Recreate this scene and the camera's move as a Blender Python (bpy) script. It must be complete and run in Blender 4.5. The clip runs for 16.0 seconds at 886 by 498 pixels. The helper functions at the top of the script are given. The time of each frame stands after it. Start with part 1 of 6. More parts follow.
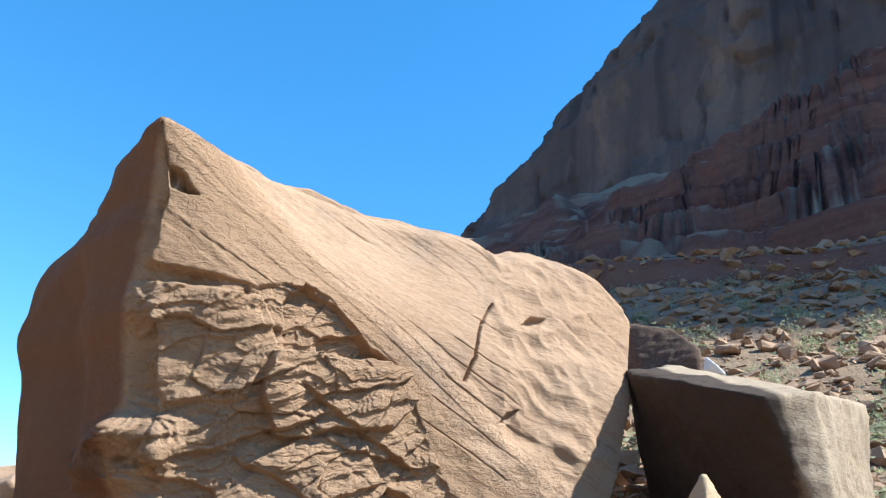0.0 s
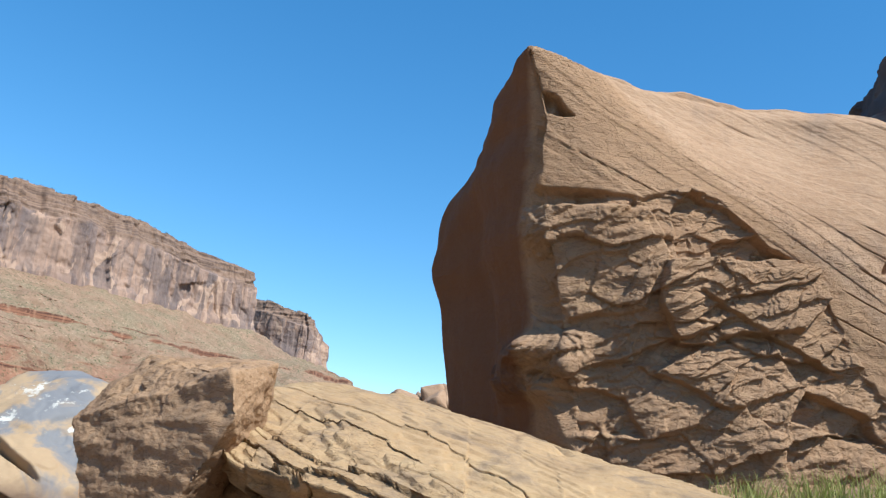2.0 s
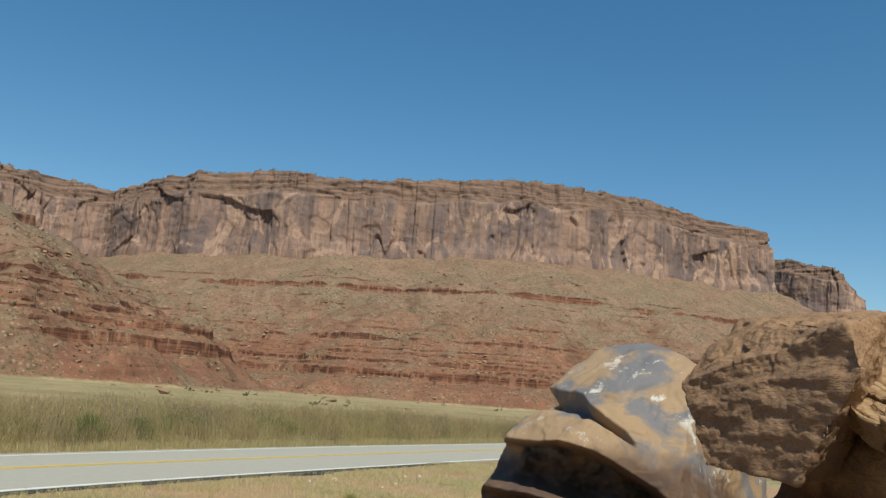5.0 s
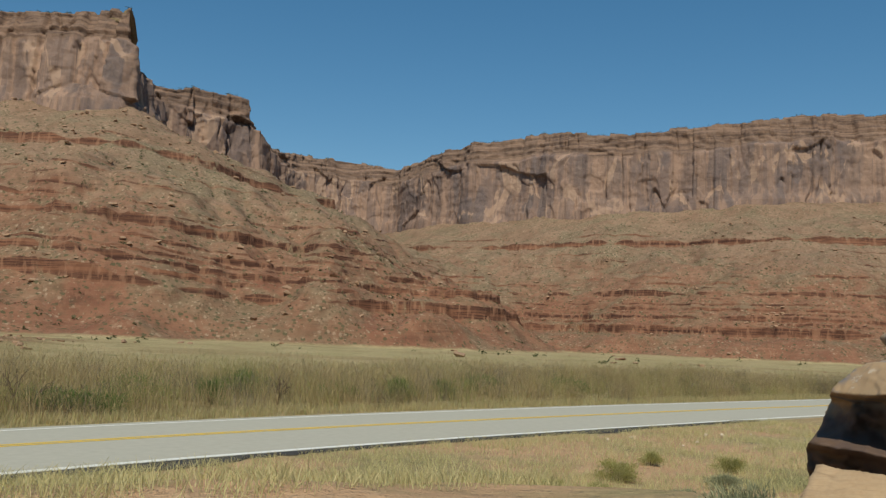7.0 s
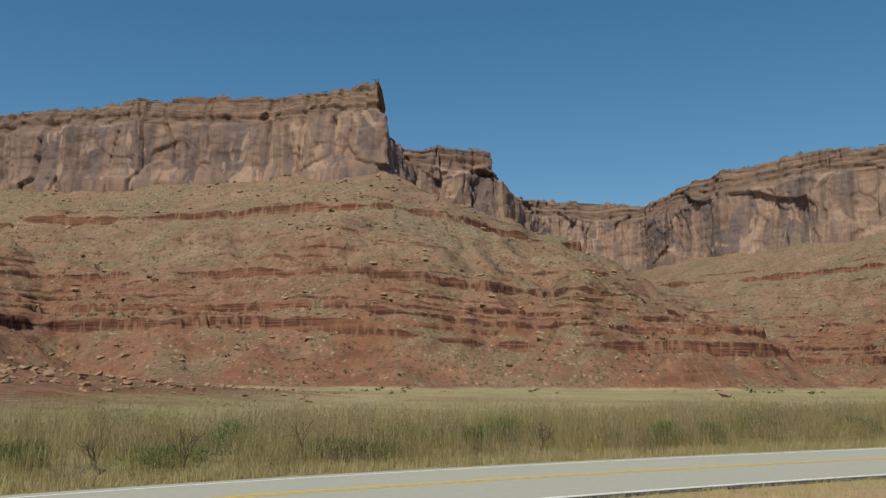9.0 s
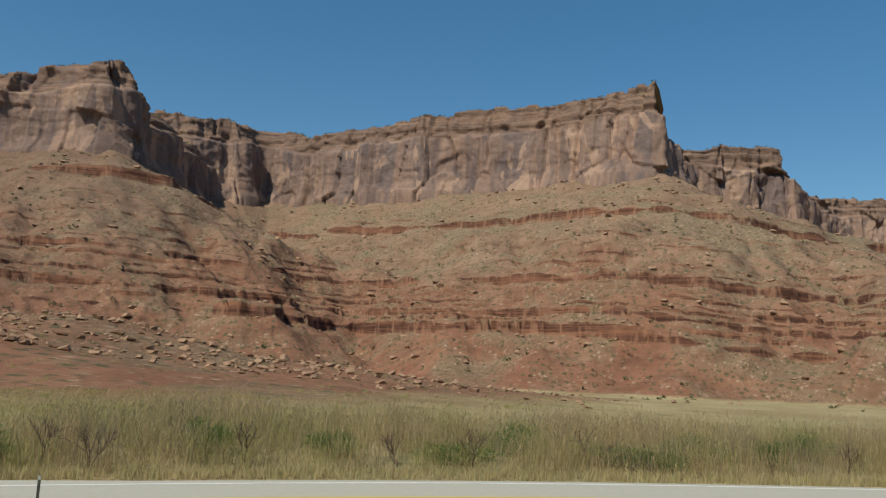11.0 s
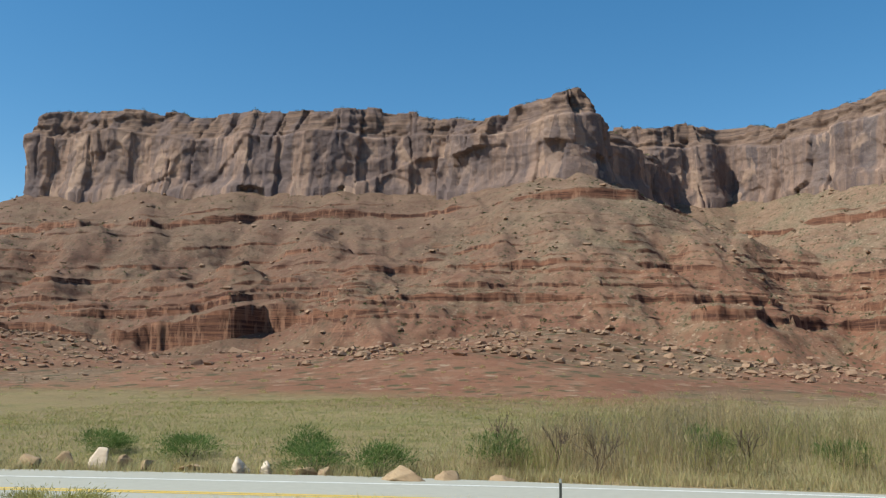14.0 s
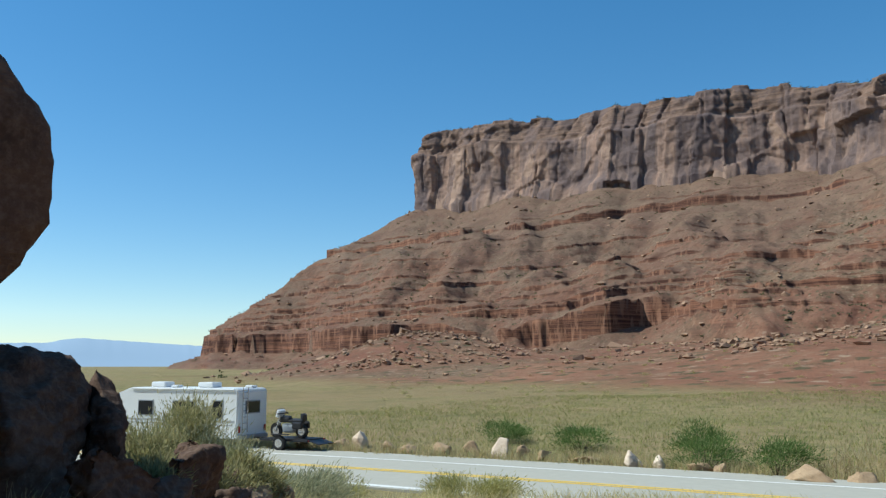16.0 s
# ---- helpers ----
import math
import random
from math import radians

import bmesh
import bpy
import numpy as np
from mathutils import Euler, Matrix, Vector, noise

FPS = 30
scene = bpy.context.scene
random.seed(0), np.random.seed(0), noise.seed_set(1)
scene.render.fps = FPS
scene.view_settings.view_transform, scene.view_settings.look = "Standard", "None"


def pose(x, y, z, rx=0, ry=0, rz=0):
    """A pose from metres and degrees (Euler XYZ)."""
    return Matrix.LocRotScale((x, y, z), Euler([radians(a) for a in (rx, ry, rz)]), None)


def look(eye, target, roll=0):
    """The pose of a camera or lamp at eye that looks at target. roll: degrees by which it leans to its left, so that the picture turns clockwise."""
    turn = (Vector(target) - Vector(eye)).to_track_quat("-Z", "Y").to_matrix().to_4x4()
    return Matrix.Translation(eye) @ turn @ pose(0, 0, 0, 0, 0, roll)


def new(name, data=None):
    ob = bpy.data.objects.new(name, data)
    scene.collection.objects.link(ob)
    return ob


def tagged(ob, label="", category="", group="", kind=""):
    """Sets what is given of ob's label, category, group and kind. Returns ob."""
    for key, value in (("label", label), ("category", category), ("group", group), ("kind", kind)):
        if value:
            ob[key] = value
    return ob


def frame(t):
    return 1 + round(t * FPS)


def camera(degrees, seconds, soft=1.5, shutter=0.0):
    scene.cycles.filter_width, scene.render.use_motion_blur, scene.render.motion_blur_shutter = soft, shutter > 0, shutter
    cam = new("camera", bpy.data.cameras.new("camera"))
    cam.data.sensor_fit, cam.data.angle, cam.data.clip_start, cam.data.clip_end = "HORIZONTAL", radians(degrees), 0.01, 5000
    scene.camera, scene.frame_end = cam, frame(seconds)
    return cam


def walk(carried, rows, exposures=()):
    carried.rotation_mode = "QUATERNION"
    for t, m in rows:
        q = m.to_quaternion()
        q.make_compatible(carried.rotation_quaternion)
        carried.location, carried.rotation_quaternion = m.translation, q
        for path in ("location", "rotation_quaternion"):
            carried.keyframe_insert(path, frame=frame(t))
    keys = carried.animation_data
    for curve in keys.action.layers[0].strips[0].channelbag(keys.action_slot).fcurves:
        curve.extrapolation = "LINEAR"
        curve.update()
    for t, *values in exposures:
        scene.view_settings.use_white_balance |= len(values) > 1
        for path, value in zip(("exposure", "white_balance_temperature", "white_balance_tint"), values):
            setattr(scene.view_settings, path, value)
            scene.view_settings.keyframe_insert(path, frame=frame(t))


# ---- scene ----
cam = camera(54.8, 16.0, soft=1.3)
PATH = [
    (0, (0.468, -0.193, 3.915), (2.170, -0.895, 4.696), 4.99),
    (0.5, (0.492, -0.137, 3.903), (2.282, -0.637, 4.642), 5.76),
    (1, (0.512, -0.072, 3.887), (2.374, -0.336, 4.567), 5.82),
    (1.5, (0.524, -0.018, 3.867), (2.429, -0.084, 4.473), 5.96),
    (2, (0.531, 0.025, 3.842), (2.461, 0.115, 4.360), 6.12),
    (2.5, (0.532, 0.083, 3.814), (2.465, 0.383, 4.228), 5.73),
    (3, (0.528, 0.131, 3.783), (2.447, 0.605, 4.085), 6.19),
    (3.5, (0.514, 0.185, 3.767), (2.381, 0.858, 4.010), 5.76),
    (4, (0.483, 0.251, 3.781), (2.238, 1.163, 4.077), 4.77),
    (4.2, (0.471, 0.274, 3.781), (2.184, 1.258, 4.089), 4.64),
    (6.3, (0.368, 0.405, 3.759), (1.726, 1.852, 4.012), 3.21),
    (6.5, (0.355, 0.416, 3.759), (1.647, 1.928, 3.972), 2.99),
    (7, (0.316, 0.446, 3.760), (1.465, 2.068, 3.979), 2.31),
    (7.5, (0.277, 0.471, 3.763), (1.284, 2.184, 3.990), 0.27),
    (8, (0.244, 0.488, 3.770), (1.133, 2.262, 4.023), -0.61),
    (10.5, (0.046, 0.541, 3.789), (0.213, 2.507, 4.113), 2.65),
    (11, (-0.000, 0.544, 3.784), (-0.000, 2.520, 4.088), 2.49),
    (11.5, (-0.048, 0.541, 3.784), (-0.221, 2.511, 4.088), 1.98),
    (12, (-0.094, 0.535, 3.783), (-0.436, 2.483, 4.086), 1.61),
    (12.5, (-0.139, 0.526, 3.782), (-0.642, 2.438, 4.081), 1.26),
    (13, (-0.183, 0.512, 3.781), (-0.849, 2.375, 4.076), 1.08),
    (13.5, (-0.234, 0.491, 3.781), (-1.085, 2.277, 4.075), 0.69),
    (14, (-0.281, 0.466, 3.780), (-1.303, 2.161, 4.070), 0.72),
    (14.5, (-0.343, 0.422, 3.780), (-1.590, 1.959, 4.070), 1.40),
    (15, (-0.380, 0.390, 3.781), (-1.760, 1.806, 4.078), 0.58),
    (15.5, (-0.410, 0.359, 3.779), (-1.899, 1.662, 4.065), 0.77),
    (16, (-0.450, 0.307, 3.774), (-2.088, 1.422, 4.045), -0.02),
]
walk(cam, [(t, look(eye, target, roll)) for t, eye, target, roll in PATH],
     exposures=[(0.0, 1.17, 5650, 2), (1.0, 0.96, 5700, 2), (2.0, 0.62, 5850, 4), (3.0, 0.28, 6200, 5), (4.0, 0.03, 6500, 5), (6.5, -0.32, 6900, 4),
                (8.0, -0.4, 6900, 4), (10.5, -0.28, 6900, 6), (12.0, -0.12, 6700, 6), (14.0, 0.1, 6300, 4), (16.0, 0.06, 5900, 2)])

# ---------------------------------------------------------------- light
SUN_AZ, SUN_EL = 219.0, 50.0
world = bpy.data.worlds.new("world")
scene.world = world
world.use_nodes = True
wn = world.node_tree
sky = wn.nodes.new("ShaderNodeTexSky")
sky.sky_type, sky.sun_disc = "NISHITA", False
sky.sun_elevation, sky.sun_rotation = radians(SUN_EL), radians(SUN_AZ)
sky.altitude, sky.air_density, sky.dust_density, sky.ozone_density = 1200, 1.0, 0.35, 1.0
deep = wn.nodes.new("ShaderNodeHueSaturation")
deep.inputs["Saturation"].default_value, deep.inputs["Hue"].default_value = 1.46, 0.497
even = wn.nodes.new("ShaderNodeGamma")
even.inputs["Gamma"].default_value = 0.82
wn.links.new(sky.outputs[0], even.inputs["Color"])
wn.links.new(even.outputs[0], deep.inputs["Color"])
wn.links.new(deep.outputs[0], wn.nodes["Background"].inputs[0])
wn.nodes["Background"].inputs[1].default_value = 0.168
sun_way = Vector((math.sin(radians(SUN_AZ)) * math.cos(radians(SUN_EL)),
                  math.cos(radians(SUN_AZ)) * math.cos(radians(SUN_EL)), math.sin(radians(SUN_EL))))
sun = new("sun", bpy.data.lights.new("sun", "SUN"))
sun.data.energy, sun.data.angle, sun.data.color = 5.0, radians(0.53), (1.0, 0.95, 0.87)
sun.matrix_world = look(sun_way * 300, (0, 0, 0))


# ---------------------------------------------------------------- noise and mesh helpers
PERM = np.random.RandomState(7).permutation(512).astype(np.int64) % 256
PERM = np.concatenate([PERM, PERM])
GRAD = np.random.RandomState(3).normal(size=(256, 3))
GRAD /= np.linalg.norm(GRAD, axis=1)[:, None]


def noise3(x, y, z):
    """Gradient noise of arrays, about -1 to 1."""
    x, y, z = np.broadcast_arrays(x, y, z)
    xi, yi, zi = np.floor(x), np.floor(y), np.floor(z)
    fx, fy, fz = x - xi, y - yi, z - zi
    xi, yi, zi = (a.astype(np.int64) & 255 for a in (xi, yi, zi))
    u, v, w = (f * f * f * (f * (f * 6 - 15) + 10) for f in (fx, fy, fz))

    def corner(i, j, k):
        g = GRAD[PERM[(PERM[(PERM[(xi + i) & 255] + yi + j) & 255] + zi + k) & 255]]
        return g[..., 0] * (fx - i) + g[..., 1] * (fy - j) + g[..., 2] * (fz - k)

    def mix(a, b, t):
        return a + (b - a) * t

    low = mix(mix(corner(0, 0, 0), corner(1, 0, 0), u), mix(corner(0, 1, 0), corner(1, 1, 0), u), v)
    high = mix(mix(corner(0, 0, 1), corner(1, 0, 1), u), mix(corner(0, 1, 1), corner(1, 1, 1), u), v)
    return 1.6 * mix(low, high, w)


def fbm(x, y, z, octaves=4, gain=0.5):
    total, size = 0.0, 1.0
    for k in range(octaves):
        total = total + size * noise3(x * 2**k + 17.3 * k, y * 2**k - 9.1 * k, z * 2**k + 4.7 * k)
        size *= gain
    return total


def cells2(a, b, seed):
    """A random level, 0 to 1, for each whole number cell of a and b."""
    i, j = np.floor(a).astype(np.int64), np.floor(b).astype(np.int64)
    return PERM[(PERM[(i + seed * 31) & 255] + j) & 255] / 255.0


def cells(s, seed):
    """A random level, 0 to 1, for each whole number cell of s."""
    i = np.floor(s).astype(np.int64)
    return PERM[(PERM[(i + seed * 31) & 255] + seed) & 255] / 255.0


def worley(a, b, seed):
    """Irregular cells: nearest and second distance, a random level and the offsets from the cell's heart."""
    i, j = np.floor(a).astype(np.int64), np.floor(b).astype(np.int64)
    f1, f2 = np.full(a.shape, 9.0), np.full(a.shape, 9.0)
    level, da, db = np.zeros(a.shape), np.zeros(a.shape), np.zeros(a.shape)
    for di in (-1, 0, 1):
        for dj in (-1, 0, 1):
            h = PERM[(PERM[(i + di + seed * 31) & 255] + j + dj) & 255]
            ox, oy = a - i - di - PERM[h] / 255.0, b - j - dj - PERM[(h + 91) & 255] / 255.0
            d = np.hypot(ox, oy)
            new_one = d < f1
            f2 = np.where(new_one, f1, np.minimum(f2, d))
            level = np.where(new_one, PERM[(h + 37) & 255] / 255.0, level)
            da, db = np.where(new_one, ox, da), np.where(new_one, oy, db)
            f1 = np.where(new_one, d, f1)
    return f1, f2, level, da, db


def step(a, b, x):
    t = np.clip((x - a) / (b - a), 0, 1)
    return t * t * (3 - 2 * t)


def mesh_from(name, verts, faces, material, smooth=True):
    """A mesh from arrays of vertices and of equal-sized faces."""
    verts, faces = np.asarray(verts, np.float32), np.asarray(faces, np.int32)
    me = bpy.data.meshes.new(name)
    me.vertices.add(len(verts))
    me.vertices.foreach_set("co", verts.ravel())
    size = faces.shape[1]
    me.loops.add(faces.size)
    me.loops.foreach_set("vertex_index", faces.ravel())
    me.polygons.add(len(faces))
    me.polygons.foreach_set("loop_start", np.arange(0, faces.size, size, dtype=np.int32))
    me.polygons.foreach_set("use_smooth", np.full(len(faces), smooth))
    me.update(calc_edges=True)
    me.materials.append(material)
    return me


def grid_faces(rows, cols):
    i = (np.arange(rows - 1)[:, None] * cols + np.arange(cols - 1)[None]).ravel()
    return np.stack([i, i + 1, i + cols + 1, i + cols], 1)


def part(name, bm, material, parent, label="", smooth=False):
    """One bmesh as one mesh object under a thing or a part."""
    me = bpy.data.meshes.new(name)
    bm.to_mesh(me)
    bm.free()
    me.materials.append(material)
    if smooth:
        me.polygons.foreach_set("use_smooth", np.full(len(me.polygons), True))
    ob = new(name, me)
    ob.parent = parent
    if label:
        tagged(ob, label)
    return ob


def box_into(bm, sx, sy, sz, m, bevel=0.0):
    made = bmesh.ops.create_cube(bm, size=1.0, matrix=m @ Matrix.Diagonal((sx, sy, sz, 1)))
    if bevel:
        edges = {e for v in made["verts"] for e in v.link_edges}
        bmesh.ops.bevel(bm, geom=list(edges), offset=bevel, segments=2, affect="EDGES", profile=0.6)


def tube_into(bm, a, b, r0, r1, sides=10):
    a, b = Vector(a), Vector(b)
    turn = (b - a).to_track_quat("Z", "Y").to_matrix().to_4x4()
    bmesh.ops.create_cone(bm, cap_ends=True, segments=sides, radius1=r0, radius2=r1, depth=(b - a).length,
                          matrix=Matrix.Translation((a + b) / 2) @ turn)


# ---------------------------------------------------------------- materials
def nodes_of(name):
    m = bpy.data.materials.new(name)
    m.use_nodes = True
    t = m.node_tree
    return m, t, t.nodes["Principled BSDF"]


def add(t, kind, **values):
    n = t.nodes.new(kind)
    for key, value in values.items():
        n.inputs[key.replace("_", " ")].default_value = value
    return n


def coords(t, scale=(1, 1, 1), turn=(0, 0, 0)):
    c = t.nodes.new("ShaderNodeNewGeometry")
    mp = add(t, "ShaderNodeMapping", Scale=scale, Rotation=turn)
    t.links.new(c.outputs["Position"], mp.inputs["Vector"])
    return mp.outputs[0]


def noise_node(t, vector, scale, detail=6, rough=0.6, warp=0.0):
    n = add(t, "ShaderNodeTexNoise", Scale=scale, Detail=detail, Roughness=rough, Distortion=warp)
    t.links.new(vector, n.inputs["Vector"])
    return n.outputs["Fac"]


def ramp(t, fac, stops):
    n = t.nodes.new("ShaderNodeValToRGB")
    e = n.color_ramp.elements
    while len(e) < len(stops):
        e.new(0.5)
    for el, (p, c) in zip(e, stops):
        el.position = p
        el.color = (*c, 1) if len(c) == 3 else c
    t.links.new(fac, n.inputs[0])
    return n.outputs[0]


def grey(t, fac, a, b):
    n = add(t, "ShaderNodeMapRange", From_Min=a, From_Max=b)
    t.links.new(fac, n.inputs["Value"])
    return n.outputs[0]


def mixed(t, fac, a, b, mode="MIX"):
    n = t.nodes.new("ShaderNodeMix")
    n.data_type, n.blend_type = "RGBA", mode
    for value, slot in ((fac, n.inputs[0]), (a, n.inputs[6]), (b, n.inputs[7])):
        if isinstance(value, bpy.types.NodeSocket):
            t.links.new(value, slot)
        elif isinstance(value, (int, float)):
            slot.default_value = value
        else:
            slot.default_value = (*value, 1)
    return n.outputs[2]


def maths(t, op, a, b=0.0):
    n = t.nodes.new("ShaderNodeMath")
    n.operation = op
    for value, slot in ((a, n.inputs[0]), (b, n.inputs[1])):
        if isinstance(value, bpy.types.NodeSocket):
            t.links.new(value, slot)
        else:
            slot.default_value = value
    return n.outputs[0]


def bumped(t, bsdf, heights):
    """heights: (value, strength, distance) one over the other."""
    last = None
    for value, strength, distance in heights:
        n = add(t, "ShaderNodeBump", Strength=strength, Distance=distance)
        t.links.new(value, n.inputs["Height"])
        if last:
            t.links.new(last, n.inputs["Normal"])
        last = n.outputs[0]
    t.links.new(last, bsdf.inputs["Normal"])


def sandstone(name, light, dark, varnish, amount=0.5, size=1.0, bump=0.03):
    """Buff desert sandstone: bedding grain, iron stain, patches of dark varnish."""
    m, t, b = nodes_of(name)
    v = coords(t)
    bed = coords(t, (0.6, 0.6, 5.0), (0.25, -0.3, 0.2))
    big = noise_node(t, v, 0.35 / size, 5, 0.6, 0.4)
    fine = noise_node(t, v, 9.0 / size, 8, 0.7)
    grain = noise_node(t, bed, 2.2 / size, 8, 0.65, 0.6)
    col = mixed(t, grey(t, big, 0.3, 0.7), dark, light)
    col = mixed(t, grey(t, grain, 0.35, 0.75), col, mixed(t, 0.55, col, light))
    stain = noise_node(t, coords(t, (1, 1, 0.35)), 0.8 / size, 6, 0.65, 1.2)
    col = mixed(t, maths(t, "MULTIPLY", grey(t, stain, 0.52, 0.68), amount), col, varnish)
    col = mixed(t, maths(t, "MULTIPLY", grey(t, fine, 0.45, 0.75), 0.35), col, mixed(t, 0.5, light, (0.55, 0.42, 0.30)))
    col = mixed(t, maths(t, "MULTIPLY", grey(t, fine, 0.42, 0.28), 0.45), col, varnish)
    t.links.new(col, b.inputs["Base Color"])
    b.inputs["Roughness"].default_value = 0.92
    b.inputs["Specular IOR Level"].default_value = 0.2
    bumped(t, b, [(grain, 0.5, bump * 2), (fine, 0.5, bump)])
    return m


def plain(name, colour, rough=0.6, metal=0.0, speck=0.08, scale=6.0):
    m, t, b = nodes_of(name)
    n = noise_node(t, coords(t), scale, 5)
    dark = tuple(c * (1 - 2 * speck) for c in colour)
    t.links.new(mixed(t, n, dark, tuple(min(1, c * (1 + speck)) for c in colour)), b.inputs["Base Color"])
    b.inputs["Roughness"].default_value, b.inputs["Metallic"].default_value = rough, metal
    return m


def leafy(name, a, b_, c, patch=None, clump=None):
    m, t, b = nodes_of(name)
    g = t.nodes.new("ShaderNodeNewGeometry")
    col = ramp(t, g.outputs["Random Per Island"], [(0.0, a), (0.55, b_), (1.0, c)])
    if patch:
        col = mixed(t, maths(t, "MULTIPLY", grey(t, noise_node(t, coords(t), 0.16, 4, 0.6), 0.5, 0.62), 0.75), col, patch)
    if clump:
        col = mixed(t, maths(t, "MULTIPLY", grey(t, noise_node(t, coords(t, (1, 1, 0.15)), 0.55, 4, 0.65), 0.46, 0.60), 0.8), col, clump)
    t.links.new(col, b.inputs["Base Color"])
    b.inputs["Roughness"].default_value = 0.8
    b.inputs["Specular IOR Level"].default_value = 0.2
    # thin leaves let light through
    thin = t.nodes.new("ShaderNodeBsdfTranslucent")
    t.links.new(col, thin.inputs["Color"])
    both = t.nodes.new("ShaderNodeMixShader")
    both.inputs[0].default_value = 0.42
    t.links.new(b.outputs[0], both.inputs[1])
    t.links.new(thin.outputs[0], both.inputs[2])
    t.links.new(both.outputs[0], t.nodes["Material Output"].inputs["Surface"])
    return m


def toned(m, plane, colour, amount):
    """Tones the rock behind a plane, with an uneven border: for real stain and for painted shade."""
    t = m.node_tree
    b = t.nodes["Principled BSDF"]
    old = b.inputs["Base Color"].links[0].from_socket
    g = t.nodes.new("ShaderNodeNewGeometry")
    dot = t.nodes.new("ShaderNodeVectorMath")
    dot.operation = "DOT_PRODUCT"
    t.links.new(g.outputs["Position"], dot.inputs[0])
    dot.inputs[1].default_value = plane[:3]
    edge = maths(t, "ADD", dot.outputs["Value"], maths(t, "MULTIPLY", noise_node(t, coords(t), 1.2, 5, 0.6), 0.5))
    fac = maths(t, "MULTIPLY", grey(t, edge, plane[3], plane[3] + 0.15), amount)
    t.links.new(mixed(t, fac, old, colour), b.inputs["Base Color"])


def cracked(m, scale, turn, strength, distance, colour, share=0.46):
    """Thin cracks and a fine lamination along tilted bedding."""
    t = m.node_tree
    b = t.nodes["Principled BSDF"]
    old, normal = b.inputs["Base Color"].links[0].from_socket, b.inputs["Normal"].links[0].from_socket
    tilted = add(t, "ShaderNodeMapping", Rotation=turn)
    g = t.nodes.new("ShaderNodeNewGeometry")
    t.links.new(g.outputs["Position"], tilted.inputs["Vector"])
    flat = add(t, "ShaderNodeMapping", Scale=(0.35, 0.35, 1.0))
    t.links.new(tilted.outputs[0], flat.inputs["Vector"])
    wob = noise_node(t, flat.outputs[0], scale * 0.8, 5, 0.6)
    far = t.nodes.new("ShaderNodeVectorMath")
    far.operation = "ADD"
    t.links.new(flat.outputs[0], far.inputs[0])
    t.links.new(maths(t, "MULTIPLY", wob, 0.5 / scale), far.inputs[1])
    cell = add(t, "ShaderNodeTexVoronoi", Scale=scale)
    cell.feature = "DISTANCE_TO_EDGE"
    t.links.new(far.outputs[0], cell.inputs["Vector"])
    some = grey(t, noise_node(t, flat.outputs[0], scale * 0.45, 3, 0.5), share, share + 0.1)
    line = maths(t, "MULTIPLY", grey(t, cell.outputs["Distance"], 0.035, 0.0), some)
    lam = noise_node(t, add_scaled(t, tilted.outputs[0], (0.5, 0.5, 9.0)), scale * 1.5, 4, 0.6, 0.3)
    t.links.new(mixed(t, maths(t, "MULTIPLY", line, 0.6), mixed(t, maths(t, "MULTIPLY", grey(t, lam, 0.52, 0.70), 0.35), old, colour), colour), b.inputs["Base Color"])
    n = add(t, "ShaderNodeBump", Strength=strength, Distance=distance)
    t.links.new(maths(t, "SUBTRACT", maths(t, "MULTIPLY", lam, 0.5), line), n.inputs["Height"])
    t.links.new(normal, n.inputs["Normal"])
    t.links.new(n.outputs[0], b.inputs["Normal"])


